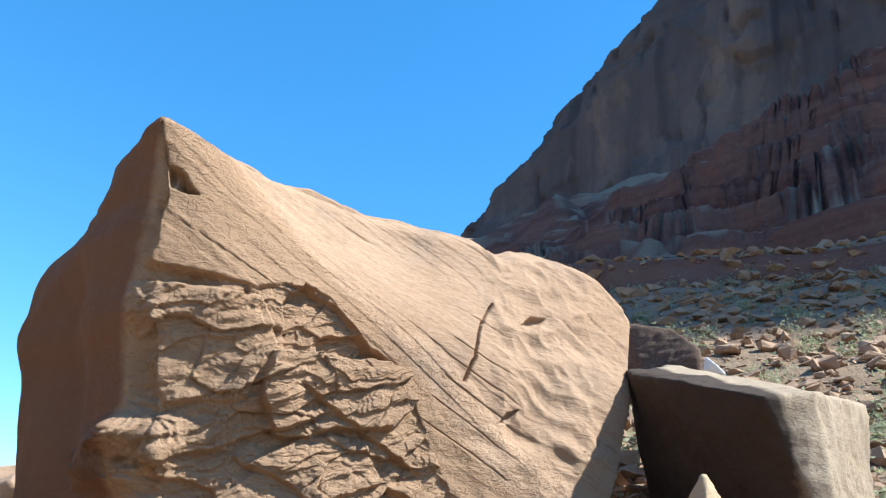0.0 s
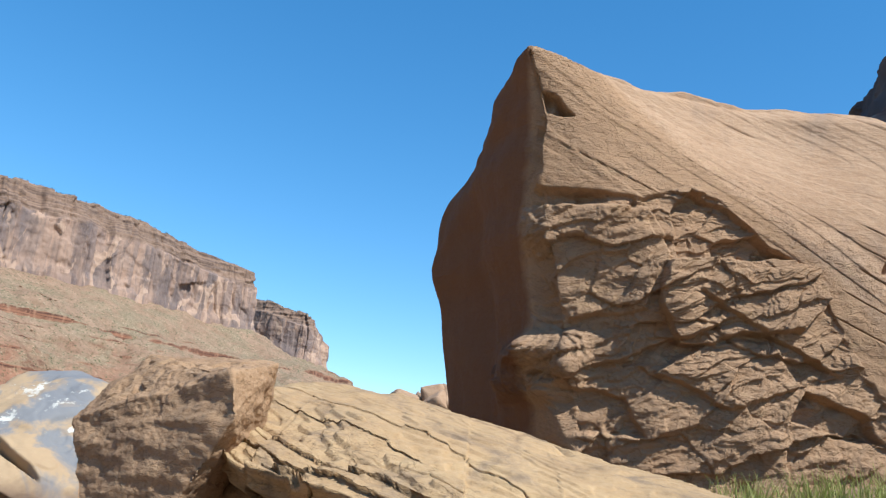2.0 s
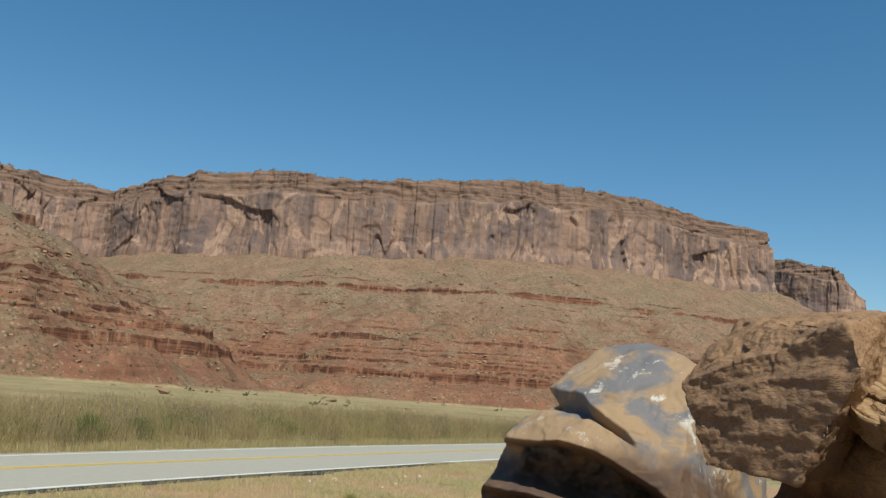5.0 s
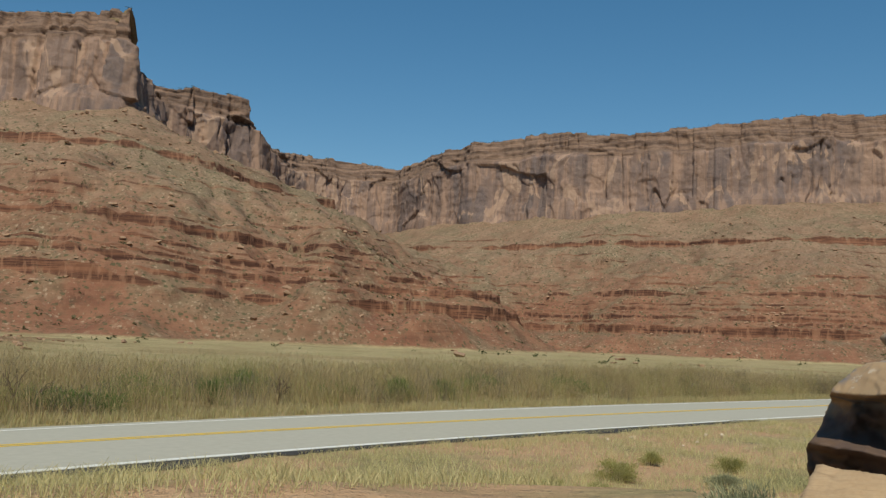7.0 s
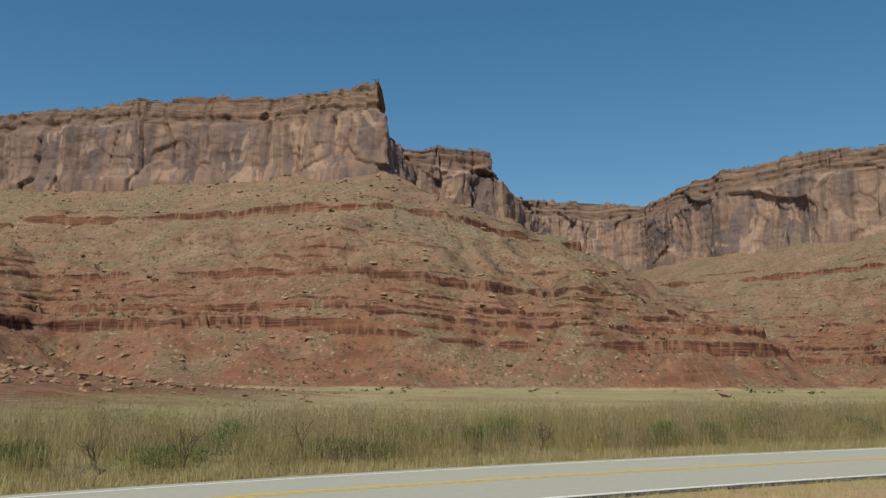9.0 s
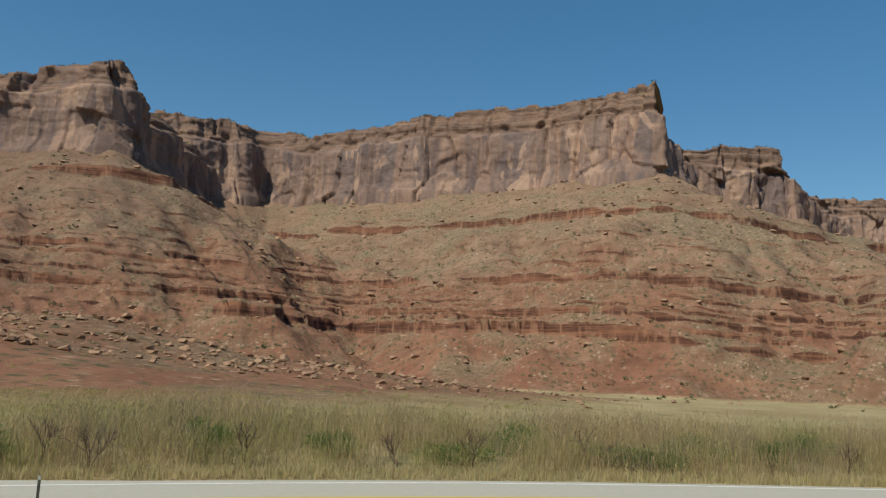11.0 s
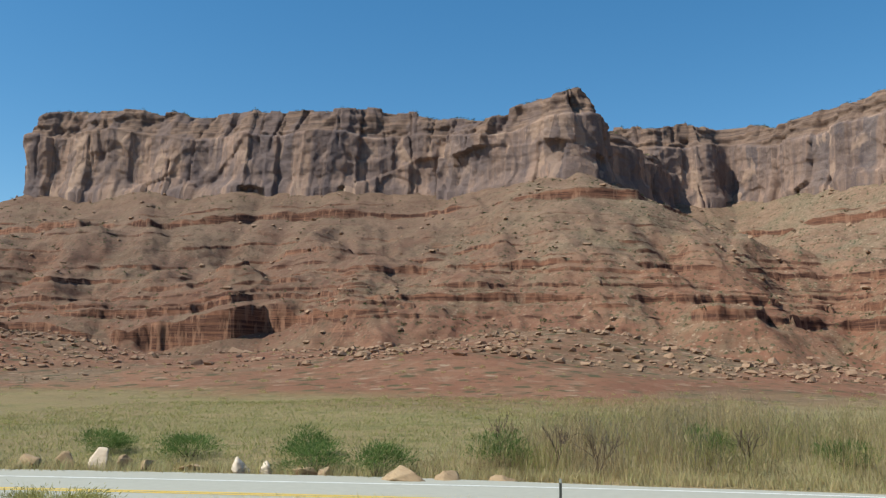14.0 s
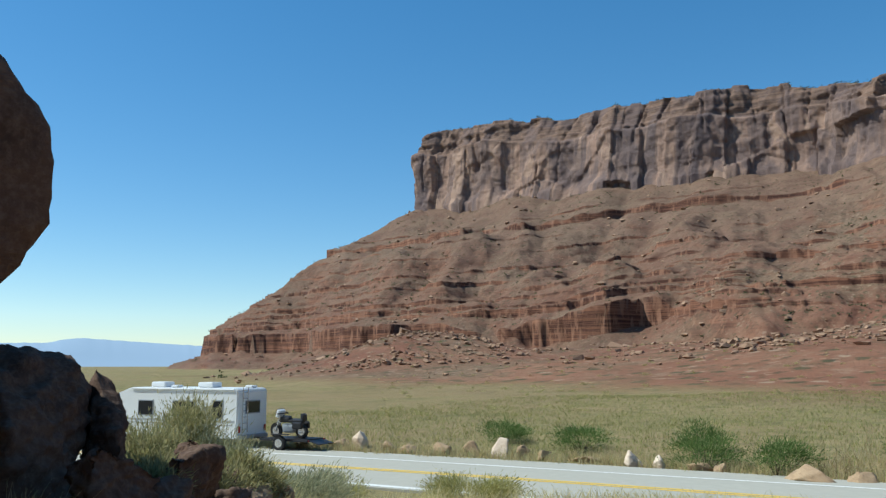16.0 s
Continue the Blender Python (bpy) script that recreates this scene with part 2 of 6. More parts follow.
def flaked(m, plane, scale, strength, distance, dark, light):
    """Thin chips broken off along the beds: flat plates with sharp rims, rims darker, fresh spots paler; strongest behind a plane."""
    t = m.node_tree
    b = t.nodes["Principled BSDF"]
    old, normal = b.inputs["Base Color"].links[0].from_socket, b.inputs["Normal"].links[0].from_socket
    g = t.nodes.new("ShaderNodeNewGeometry")
    dot = t.nodes.new("ShaderNodeVectorMath")
    dot.operation = "DOT_PRODUCT"
    t.links.new(g.outputs["Position"], dot.inputs[0])
    dot.inputs[1].default_value = plane[:3]
    zone = grey(t, maths(t, "ADD", dot.outputs["Value"], maths(t, "MULTIPLY", noise_node(t, coords(t), 0.9, 5, 0.6), 0.8)), plane[3], plane[3] + 0.4)
    zone = maths(t, "ADD", maths(t, "MULTIPLY", zone, 0.94), 0.06)
    total, rims = None, None
    for k, (size, levels, share) in enumerate(((1.0, 7.0, 1.0), (2.7, 5.0, 0.5), (6.5, 4.0, 0.25))):
        v = coords(t, (1.0, 1.0, 1.8), (radians(-18 + 9 * k), radians(5), 0))
        n = maths(t, "MULTIPLY", noise_node(t, v, scale * size, 5, 0.55, 0.3), levels * 2)
        low = maths(t, "FLOOR", n)
        part_ = maths(t, "SUBTRACT", n, low)
        height = maths(t, "MULTIPLY", maths(t, "ADD", low, grey(t, part_, 0.86, 1.0)), share / levels)
        rim = maths(t, "MULTIPLY", grey(t, maths(t, "ABSOLUTE", maths(t, "SUBTRACT", part_, 0.92)), 0.08, 0.0), share)
        total = height if total is None else maths(t, "ADD", total, height)
        rims = rim if rims is None else maths(t, "MAXIMUM", rims, rim)
    n = add(t, "ShaderNodeBump", Strength=strength, Distance=distance)
    t.links.new(maths(t, "MULTIPLY", total, zone), n.inputs["Height"])
    t.links.new(normal, n.inputs["Normal"])
    t.links.new(n.outputs[0], b.inputs["Normal"])
    spots = maths(t, "MULTIPLY", grey(t, noise_node(t, coords(t, (1, 1, 2.2)), scale * 2.2, 6, 0.7, 0.5), 0.56, 0.66), 0.45)
    col = mixed(t, maths(t, "MULTIPLY", spots, zone), old, light)
    t.links.new(mixed(t, maths(t, "MULTIPLY", maths(t, "MULTIPLY", rims, zone), 0.5), col, dark), b.inputs["Base Color"])


def add_scaled(t, vector, scale):
    n = add(t, "ShaderNodeMapping", Scale=scale)
    t.links.new(vector, n.inputs["Vector"])
    return n.outputs[0]


boulder_stone = sandstone("boulder_stone", (0.385, 0.25, 0.158), (0.295, 0.175, 0.102), (0.20, 0.14, 0.105), 0.45)
cracked(boulder_stone, 2.2, (radians(-25), 0, 0), 0.35, 0.02, (0.17, 0.105, 0.066), 0.58)
flaked(boulder_stone, (-0.15, 0.5, -0.77, -10.2), 1.1, 0.8, 0.08, (0.13, 0.08, 0.05), (0.42, 0.29, 0.165))
toned(boulder_stone, (0.0, 0.64, -0.77, -8.65), (0.265, 0.152, 0.078), 0.45)
# side away from the sun: its shade put into the red-brown colour
toned(boulder_stone, (0.37, 0.93, 0.0, 4.42), (0.16, 0.072, 0.038), 0.88)
slab_stone = sandstone("slab_stone", (0.41, 0.275, 0.145), (0.285, 0.175, 0.092), (0.17, 0.12, 0.085), 0.75, 0.35, 0.012)
cracked(slab_stone, 3.0, (radians(-8), radians(14), radians(52)), 0.4, 0.008, (0.16, 0.10, 0.06), 0.56)
flaked(slab_stone, (-0.78, 0.62, 0.0, -3.3), 2.4, 0.7, 0.035, (0.13, 0.085, 0.05), (0.48, 0.345, 0.19))
# underside of the slab: rust red, with its deep shade put into the colour
toned(slab_stone, (0.12, 0.0, -0.99, -2.76), (0.055, 0.026, 0.016), 0.93)
block_stone = sandstone("block_stone", (0.35, 0.215, 0.122), (0.265, 0.158, 0.088), (0.12, 0.066, 0.044), 0.5, 0.4, 0.008)
flaked(block_stone, (0.0, 0.0, 1.0, 2.0), 4.0, 0.7, 0.02, (0.10, 0.06, 0.038), (0.36, 0.24, 0.145))
streaked_stone = sandstone("streaked_stone", (0.36, 0.275, 0.19), (0.28, 0.20, 0.13), (0.2, 0.14, 0.1), 0.4, 0.5, 0.012)
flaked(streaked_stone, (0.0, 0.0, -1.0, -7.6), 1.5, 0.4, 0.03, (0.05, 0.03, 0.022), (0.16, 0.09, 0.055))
# undercut side: black varnish and its own shade put into one near-black colour
toned(streaked_stone, (0.30, 0.88, -0.28, -7.42), (0.035, 0.022, 0.017), 0.93)
# dark brown stone, with the shade over the heap put into its colour
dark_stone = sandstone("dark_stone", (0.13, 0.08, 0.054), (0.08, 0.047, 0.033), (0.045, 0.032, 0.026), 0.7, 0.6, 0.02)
rubble_stone = sandstone("rubble_stone", (0.36, 0.235, 0.15), (0.25, 0.15, 0.095), (0.14, 0.09, 0.06), 0.4, 2.0, 0.05)
pale_stone = sandstone("pale_stone", (0.46, 0.335, 0.205), (0.34, 0.225, 0.13), (0.25, 0.165, 0.10), 0.45, 0.4, 0.012)
cracked(pale_stone, 3.5, (radians(20), radians(-25), 0), 0.5, 0.01, (0.17, 0.11, 0.07), 0.52)


def varnished_stone():
    """Top of a boulder: slate-grey desert varnish flaking off buff stone, with white lichen."""
    m, t, b = nodes_of("varnished_stone")
    v = coords(t)
    n1 = noise_node(t, v, 1.9, 6, 0.62, 0.5)
    n2 = noise_node(t, v, 5.0, 7, 0.7)
    n3 = noise_node(t, v, 1.1, 3, 0.5, 0.3)
    buff = mixed(t, n2, (0.40, 0.28, 0.16), (0.27, 0.175, 0.10))
    col = mixed(t, grey(t, n1, 0.43, 0.53), (0.165, 0.16, 0.165), buff)
    lichen = maths(t, "MULTIPLY", grey(t, n2, 0.56, 0.60), grey(t, n3, 0.52, 0.6))
    col = mixed(t, lichen, col, (0.55, 0.52, 0.46))
    t.links.new(col, b.inputs["Base Color"])
    b.inputs["Roughness"].default_value = 0.8
    bumped(t, b, [(n2, 0.5, 0.02), (n1, 0.4, 0.02)])
    return m


varnished = varnished_stone()
# rusty hollow below the lip, the shade inside it put into the colour
toned(varnished, (-0.25, 0.0, -0.97, -4.97), (0.095, 0.05, 0.028), 0.85)


def cliff_material(name, wall_shade):
    """Fluted sandstone wall: varnish streaks, fresh pale scars, darker broken beds under the rim."""
    m, t, b = nodes_of(name)
    uv = t.nodes.new("ShaderNodeUVMap")
    uv.uv_map = "strata"
    sep = t.nodes.new("ShaderNodeSeparateXYZ")
    t.links.new(uv.outputs[0], sep.inputs[0])
    v = coords(t)
    streak = noise_node(t, coords(t, (1, 1, 0.07)), 0.06, 7, 0.6, 0.3)
    wide = noise_node(t, coords(t, (1, 1, 0.35)), 0.016, 5, 0.6, 0.6)
    panel = noise_node(t, coords(t, (1, 1, 0.28)), 0.05, 3, 0.45, 0.5)
    scar = noise_node(t, coords(t, (1, 1, 0.5)), 0.04, 4, 0.5, 1.2)
    bed = noise_node(t, coords(t, (0.1, 0.1, 3.0)), 0.14, 6, 0.65)
    fine = noise_node(t, v, 0.5, 6, 0.72)
    level = maths(t, "ADD", sep.outputs["Y"], maths(t, "MULTIPLY", maths(t, "SUBTRACT", wide, 0.5), 0.3))
    col = mixed(t, grey(t, wide, 0.36, 0.62), (0.235, 0.158, 0.125), (0.34, 0.222, 0.162))
    col = mixed(t, maths(t, "MULTIPLY", grey(t, panel, 0.50, 0.55), grey(t, wide, 0.70, 0.42)), col, (0.16, 0.122, 0.112))
    tall = noise_node(t, coords(t, (1, 1, 0.03)), 0.11, 5, 0.65, 0.2)
    col = mixed(t, maths(t, "MULTIPLY", grey(t, tall, 0.50, 0.56), 0.5), col, (0.14, 0.108, 0.105))
    col = mixed(t, maths(t, "MULTIPLY", grey(t, streak, 0.52, 0.62), 0.65), col, (0.10, 0.076, 0.074))
    col = mixed(t, maths(t, "MULTIPLY", grey(t, scar, 0.56, 0.60), 0.85), col, (0.40, 0.27, 0.195))
    col = mixed(t, maths(t, "MULTIPLY", grey(t, level, 0.70, 0.75), 0.85), col, mixed(t, grey(t, bed, 0.42, 0.58), (0.105, 0.068, 0.052), (0.235, 0.15, 0.105)))
    col = mixed(t, maths(t, "MULTIPLY", grey(t, bed, 0.55, 0.7), 0.35), col, (0.2, 0.12, 0.085))
    col = mixed(t, maths(t, "MULTIPLY", grey(t, fine, 0.45, 0.72), 0.3), col, (0.34, 0.245, 0.18))
    # the west butte's shade put into its colour, by position along x
    where = t.nodes.new("ShaderNodeSeparateXYZ")
    t.links.new(v, where.inputs[0])
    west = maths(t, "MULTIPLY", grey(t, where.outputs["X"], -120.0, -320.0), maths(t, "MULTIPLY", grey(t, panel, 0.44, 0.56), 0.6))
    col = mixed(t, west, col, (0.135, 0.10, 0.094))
    col = mixed(t, grey(t, sep.outputs["Y"], 1.01, 1.03), col, mixed(t, fine, (0.10, 0.10, 0.05), (0.33, 0.21, 0.13)))
    # shade of the south wall put into the colour as a dark grey mix
    col = mixed(t, maths(t, "MULTIPLY", grey(t, wide, 1.5, 0.3), wall_shade), col, (0.068, 0.058, 0.064))
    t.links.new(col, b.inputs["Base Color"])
    b.inputs["Roughness"].default_value = 0.95
    b.inputs["Specular IOR Level"].default_value = 0.1
    bumped(t, b, [(streak, 0.35, 3.0), (fine, 0.6, 1.5), (bed, 0.3, 1.0)])
    return m


def ground_material():
    """Desert ground: straw and green meadow, red soil, rubble slopes; ledges of darker rock with overhang shade painted
    in.
    """
    m, t, b = nodes_of("desert_ground")
    g = t.nodes.new("ShaderNodeNewGeometry")
    sep = t.nodes.new("ShaderNodeSeparateXYZ")
    t.links.new(g.outputs["Position"], sep.inputs[0])
    sepn = t.nodes.new("ShaderNodeSeparateXYZ")
    t.links.new(g.outputs["Normal"], sepn.inputs[0])
    v = coords(t)
    big = noise_node(t, v, 0.009, 5, 0.6, 0.5)
    mid = noise_node(t, v, 0.045, 7, 0.7, 0.4)
    small = noise_node(t, v, 0.22, 7, 0.75)
    fine = noise_node(t, v, 1.1, 7, 0.75)
    bed = noise_node(t, coords(t, (0.06, 0.06, 3.0)), 0.11, 6, 0.7)
    tint = noise_node(t, v, 0.022, 6, 0.65, 0.8)
    z = maths(t, "ADD", sep.outputs["Z"], maths(t, "MULTIPLY", maths(t, "SUBTRACT", big, 0.5), 110.0))
    z = maths(t, "ADD", z, maths(t, "MULTIPLY", maths(t, "SUBTRACT", tint, 0.5), 60.0))
    red = mixed(t, grey(t, mid, 0.36, 0.64), (0.215, 0.096, 0.060), (0.285, 0.150, 0.092))
    buff = mixed(t, grey(t, mid, 0.36, 0.64), (0.212, 0.130, 0.085), (0.29, 0.192, 0.128))
    slope = mixed(t, grey(t, z, 30.0, 85.0), red, buff)
    # debris with grey-green lichen and low scrub, in patches
    slope = mixed(t, maths(t, "MULTIPLY", grey(t, tint, 0.47, 0.60), 0.55), slope, (0.188, 0.160, 0.10))
    slope = mixed(t, maths(t, "MULTIPLY", maths(t, "MULTIPLY", grey(t, bed, 0.5, 0.6), 0.3), grey(t, z, 80.0, 45.0)), slope, (0.17, 0.075, 0.048))
    slope = mixed(t, maths(t, "MULTIPLY", grey(t, small, 0.53, 0.61), 0.55), slope, (0.125, 0.095, 0.055))
    slope = mixed(t, maths(t, "MULTIPLY", grey(t, small, 0.44, 0.33), 0.5), slope, (0.35, 0.25, 0.165))
    slope = mixed(t, maths(t, "MULTIPLY", grey(t, fine, 0.54, 0.64), 0.5), slope, (0.15, 0.09, 0.055))
    shaken = t.nodes.new("ShaderNodeVectorMath")
    shaken.operation = "ADD"
    t.links.new(v, shaken.inputs[0])
    t.links.new(maths(t, "MULTIPLY", fine, 2.6), shaken.inputs[1])
    for size, share, colour in ((0.36, 0.57, (0.075, 0.082, 0.042)), (0.62, 0.70, (0.11, 0.085, 0.05)), (0.45, 0.85, (0.36, 0.26, 0.175)), (0.9, 0.84, (0.34, 0.235, 0.155))):
        cell = add(t, "ShaderNodeTexVoronoi", Scale=size)
        t.links.new(shaken.outputs[0], cell.inputs["Vector"])
        pick = t.nodes.new("ShaderNodeSeparateColor")
        t.links.new(cell.outputs["Color"], pick.inputs[0])
        dot = maths(t, "MULTIPLY", grey(t, cell.outputs["Distance"], 0.40, 0.30), grey(t, maths(t, "ADD", pick.outputs[0], maths(t, "MULTIPLY", maths(t, "SUBTRACT", tint, 0.5), 0.8)), share, share + 0.03))
        slope = mixed(t, maths(t, "MULTIPLY", dot, 0.8), slope, colour)
    # western slopes darker: their shade is mixed into the ground colour
    west_shade = maths(t, "MULTIPLY", grey(t, sep.outputs["X"], -90.0, -300.0), 0.62)
    slope = mixed(t, west_shade, slope, mixed(t, grey(t, mid, 0.36, 0.64), (0.11, 0.062, 0.047), (0.16, 0.10, 0.07)))
    # steep faces: darker varnished rock, with the overhangs' shade put into the colour
    steep = grey(t, sepn.outputs["Z"], 0.74, 0.42)
    rock = mixed(t, grey(t, bed, 0.4, 0.6), (0.085, 0.042, 0.03), (0.235, 0.112, 0.068))
    thin = noise_node(t, coords(t, (0.12, 0.12, 4.0)), 0.33, 5, 0.7)
    joint = noise_node(t, coords(t, (1, 1, 0.22)), 0.30, 5, 0.6)
    rock = mixed(t, maths(t, "MULTIPLY", grey(t, thin, 0.50, 0.58), 0.75), rock, (0.055, 0.027, 0.021))
    rock = mixed(t, maths(t, "MULTIPLY", grey(t, joint, 0.52, 0.60), 0.6), rock, (0.30, 0.16, 0.10))
    slope = mixed(t, steep, slope, rock)
    side = grey(t, maths(t, "ADD", sep.outputs["X"], maths(t, "MULTIPLY", maths(t, "SUBTRACT", tint, 0.5), 150.0)), 40.0, -40.0)
    floor = mixed(t, grey(t, mid, 0.38, 0.62), (0.46, 0.37, 0.21), (0.35, 0.31, 0.155))
    floor = mixed(t, side, floor, mixed(t, grey(t, mid, 0.38, 0.62), (0.285, 0.225, 0.11), (0.215, 0.20, 0.08)))
    floor = mixed(t, maths(t, "MULTIPLY", grey(t, small, 0.45, 0.65), 0.45), floor, (0.34, 0.24, 0.14))
    floor = mixed(t, maths(t, "MULTIPLY", grey(t, small, 0.46, 0.36), 0.55), floor, (0.135, 0.13, 0.055))
    floor = mixed(t, maths(t, "MULTIPLY", grey(t, fine, 0.52, 0.62), 0.55), floor, (0.13, 0.13, 0.055))
    floor = mixed(t, maths(t, "MULTIPLY", grey(t, tint, 0.50, 0.60), 0.5), floor, (0.27, 0.19, 0.105))
    near = noise_node(t, v, 0.16, 6, 0.6)
    soil = mixed(t, fine, (0.42, 0.245, 0.14), (0.56, 0.39, 0.24))
    bare = maths(t, "MULTIPLY", grey(t, near, 0.40, 0.52), grey(t, sep.outputs["Y"], 34.0, 26.0))
    bare = maths(t, "MULTIPLY", bare, grey(t, sep.outputs["X"], -16.0, -8.0))
    floor = mixed(t, bare, floor, soil)
    low = maths(t, "ADD", sep.outputs["Z"], maths(t, "MULTIPLY", maths(t, "SUBTRACT", mid, 0.5), 3.0))
    col = mixed(t, maths(t, "MULTIPLY", grey(t, low, 0.9, 2.0), grey(t, sep.outputs["Y"], 38.0, 55.0)), floor, slope)
    hillside = grey(t, sep.outputs["Y"], 6.0, 2.0)
    stony = mixed(t, grey(t, small, 0.4, 0.6), (0.195, 0.125, 0.08), (0.27, 0.19, 0.122))
    crag = mixed(t, grey(t, bed, 0.38, 0.62), (0.115, 0.048, 0.038), (0.20, 0.10, 0.072))
    crag = mixed(t, grey(t, sepn.outputs["Z"], 0.72, 0.86), crag, (0.30, 0.195, 0.135))
    crag = mixed(t, maths(t, "MULTIPLY", grey(t, fine, 0.5, 0.62), 0.5), crag, (0.22, 0.12, 0.08))
    aside = mixed(t, grey(t, maths(t, "ADD", sep.outputs["Z"], maths(t, "MULTIPLY", mid, 16.0)), 23.0, 28.0), mixed(t, steep, stony, rock), crag)
    col = mixed(t, hillside, col, aside)
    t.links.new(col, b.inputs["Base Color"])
    b.inputs["Roughness"].default_value = 0.95
    b.inputs["Specular IOR Level"].default_value = 0.1
    bumped(t, b, [(small, 0.6, 1.6), (fine, 0.5, 0.4)])
    return m


cliff_stone = cliff_material("cliff_stone", 0.0)
# same stone mixed darker, for the south wall that lies in shade
shaded_cliff = cliff_material("shaded_cliff", 1.0)
desert_ground = ground_material()


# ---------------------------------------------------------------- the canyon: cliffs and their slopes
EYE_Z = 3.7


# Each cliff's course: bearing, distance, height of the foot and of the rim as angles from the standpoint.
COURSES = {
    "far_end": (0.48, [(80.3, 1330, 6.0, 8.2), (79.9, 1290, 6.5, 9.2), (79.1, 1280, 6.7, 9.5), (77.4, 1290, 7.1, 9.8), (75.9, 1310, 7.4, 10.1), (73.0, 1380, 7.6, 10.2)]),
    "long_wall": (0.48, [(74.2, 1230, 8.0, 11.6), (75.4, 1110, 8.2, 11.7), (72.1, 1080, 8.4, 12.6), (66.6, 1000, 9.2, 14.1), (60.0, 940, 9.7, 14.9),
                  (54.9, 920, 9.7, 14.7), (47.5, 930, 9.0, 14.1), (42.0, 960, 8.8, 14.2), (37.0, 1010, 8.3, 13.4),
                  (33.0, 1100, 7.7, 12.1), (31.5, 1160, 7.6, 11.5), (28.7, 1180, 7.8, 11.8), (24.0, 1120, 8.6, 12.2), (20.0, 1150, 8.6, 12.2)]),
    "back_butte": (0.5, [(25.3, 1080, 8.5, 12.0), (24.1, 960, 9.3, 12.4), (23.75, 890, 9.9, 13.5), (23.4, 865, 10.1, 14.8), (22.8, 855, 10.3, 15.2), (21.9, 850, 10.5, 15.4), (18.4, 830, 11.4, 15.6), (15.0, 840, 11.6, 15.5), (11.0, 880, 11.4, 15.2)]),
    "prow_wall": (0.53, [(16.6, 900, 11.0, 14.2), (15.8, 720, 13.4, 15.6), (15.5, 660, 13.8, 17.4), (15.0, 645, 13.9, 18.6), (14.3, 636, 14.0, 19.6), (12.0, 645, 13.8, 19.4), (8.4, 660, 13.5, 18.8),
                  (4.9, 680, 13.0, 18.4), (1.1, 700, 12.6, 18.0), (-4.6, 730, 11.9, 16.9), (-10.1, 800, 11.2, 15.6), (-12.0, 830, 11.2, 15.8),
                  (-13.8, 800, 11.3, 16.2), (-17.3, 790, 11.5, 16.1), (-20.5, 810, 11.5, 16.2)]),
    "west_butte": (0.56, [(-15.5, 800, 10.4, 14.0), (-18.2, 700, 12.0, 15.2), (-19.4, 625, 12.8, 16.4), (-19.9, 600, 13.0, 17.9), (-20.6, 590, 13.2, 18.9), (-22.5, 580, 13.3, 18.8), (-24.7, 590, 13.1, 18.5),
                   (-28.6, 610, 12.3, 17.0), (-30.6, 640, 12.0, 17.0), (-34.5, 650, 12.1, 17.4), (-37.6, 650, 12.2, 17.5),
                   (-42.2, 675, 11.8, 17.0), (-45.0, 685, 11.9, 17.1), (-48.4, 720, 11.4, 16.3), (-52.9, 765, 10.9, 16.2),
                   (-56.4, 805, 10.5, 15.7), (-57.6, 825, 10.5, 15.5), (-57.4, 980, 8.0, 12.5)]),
    # bearings from 150 on are unseen, added and raised to shade the slope
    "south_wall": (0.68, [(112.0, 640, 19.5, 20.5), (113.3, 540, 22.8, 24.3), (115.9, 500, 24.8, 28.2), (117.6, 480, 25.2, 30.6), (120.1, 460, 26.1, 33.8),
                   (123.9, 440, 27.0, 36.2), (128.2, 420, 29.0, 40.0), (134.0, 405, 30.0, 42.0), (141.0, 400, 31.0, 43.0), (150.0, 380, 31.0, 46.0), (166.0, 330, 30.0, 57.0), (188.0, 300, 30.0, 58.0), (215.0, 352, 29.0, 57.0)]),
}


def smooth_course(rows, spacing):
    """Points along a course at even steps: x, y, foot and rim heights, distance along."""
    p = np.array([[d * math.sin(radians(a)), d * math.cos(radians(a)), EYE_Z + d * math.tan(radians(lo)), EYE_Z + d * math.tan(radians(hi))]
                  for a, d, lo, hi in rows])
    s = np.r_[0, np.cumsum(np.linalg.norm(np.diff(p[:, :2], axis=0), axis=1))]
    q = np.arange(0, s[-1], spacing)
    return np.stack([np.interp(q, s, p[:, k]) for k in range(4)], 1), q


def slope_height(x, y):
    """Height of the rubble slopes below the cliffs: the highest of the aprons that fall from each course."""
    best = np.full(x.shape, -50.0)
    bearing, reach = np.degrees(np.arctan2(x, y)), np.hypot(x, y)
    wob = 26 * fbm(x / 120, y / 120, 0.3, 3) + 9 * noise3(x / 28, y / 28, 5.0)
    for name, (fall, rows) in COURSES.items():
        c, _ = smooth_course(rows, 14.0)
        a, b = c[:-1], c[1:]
        for i in range(len(a)):
            ab = b[i, :2] - a[i, :2]
            u = np.clip(((x - a[i, 0]) * ab[0] + (y - a[i, 1]) * ab[1]) / (ab @ ab), 0, 1)
            d = np.hypot(x - a[i, 0] - u * ab[0], y - a[i, 1] - u * ab[1])
            z = a[i, 2] + u * (b[i, 2] - a[i, 2])
            if name == "south_wall":
                z = z - 1.6 * np.maximum(0, np.radians(109 - bearing)) * reach
            if name == "west_butte":
                z = z - (0.085 * np.maximum(0, np.radians(-58 - bearing)) + 0.12 * np.maximum(0, np.radians(-71 - bearing))) * reach - 11.0 * step(-70.9, -71.5, bearing)
            np.maximum(best, z - fall * (d + wob * np.clip(d / 120, 0, 1) * (1 if fall < 0.6 else 0.5)), out=best)
    return best


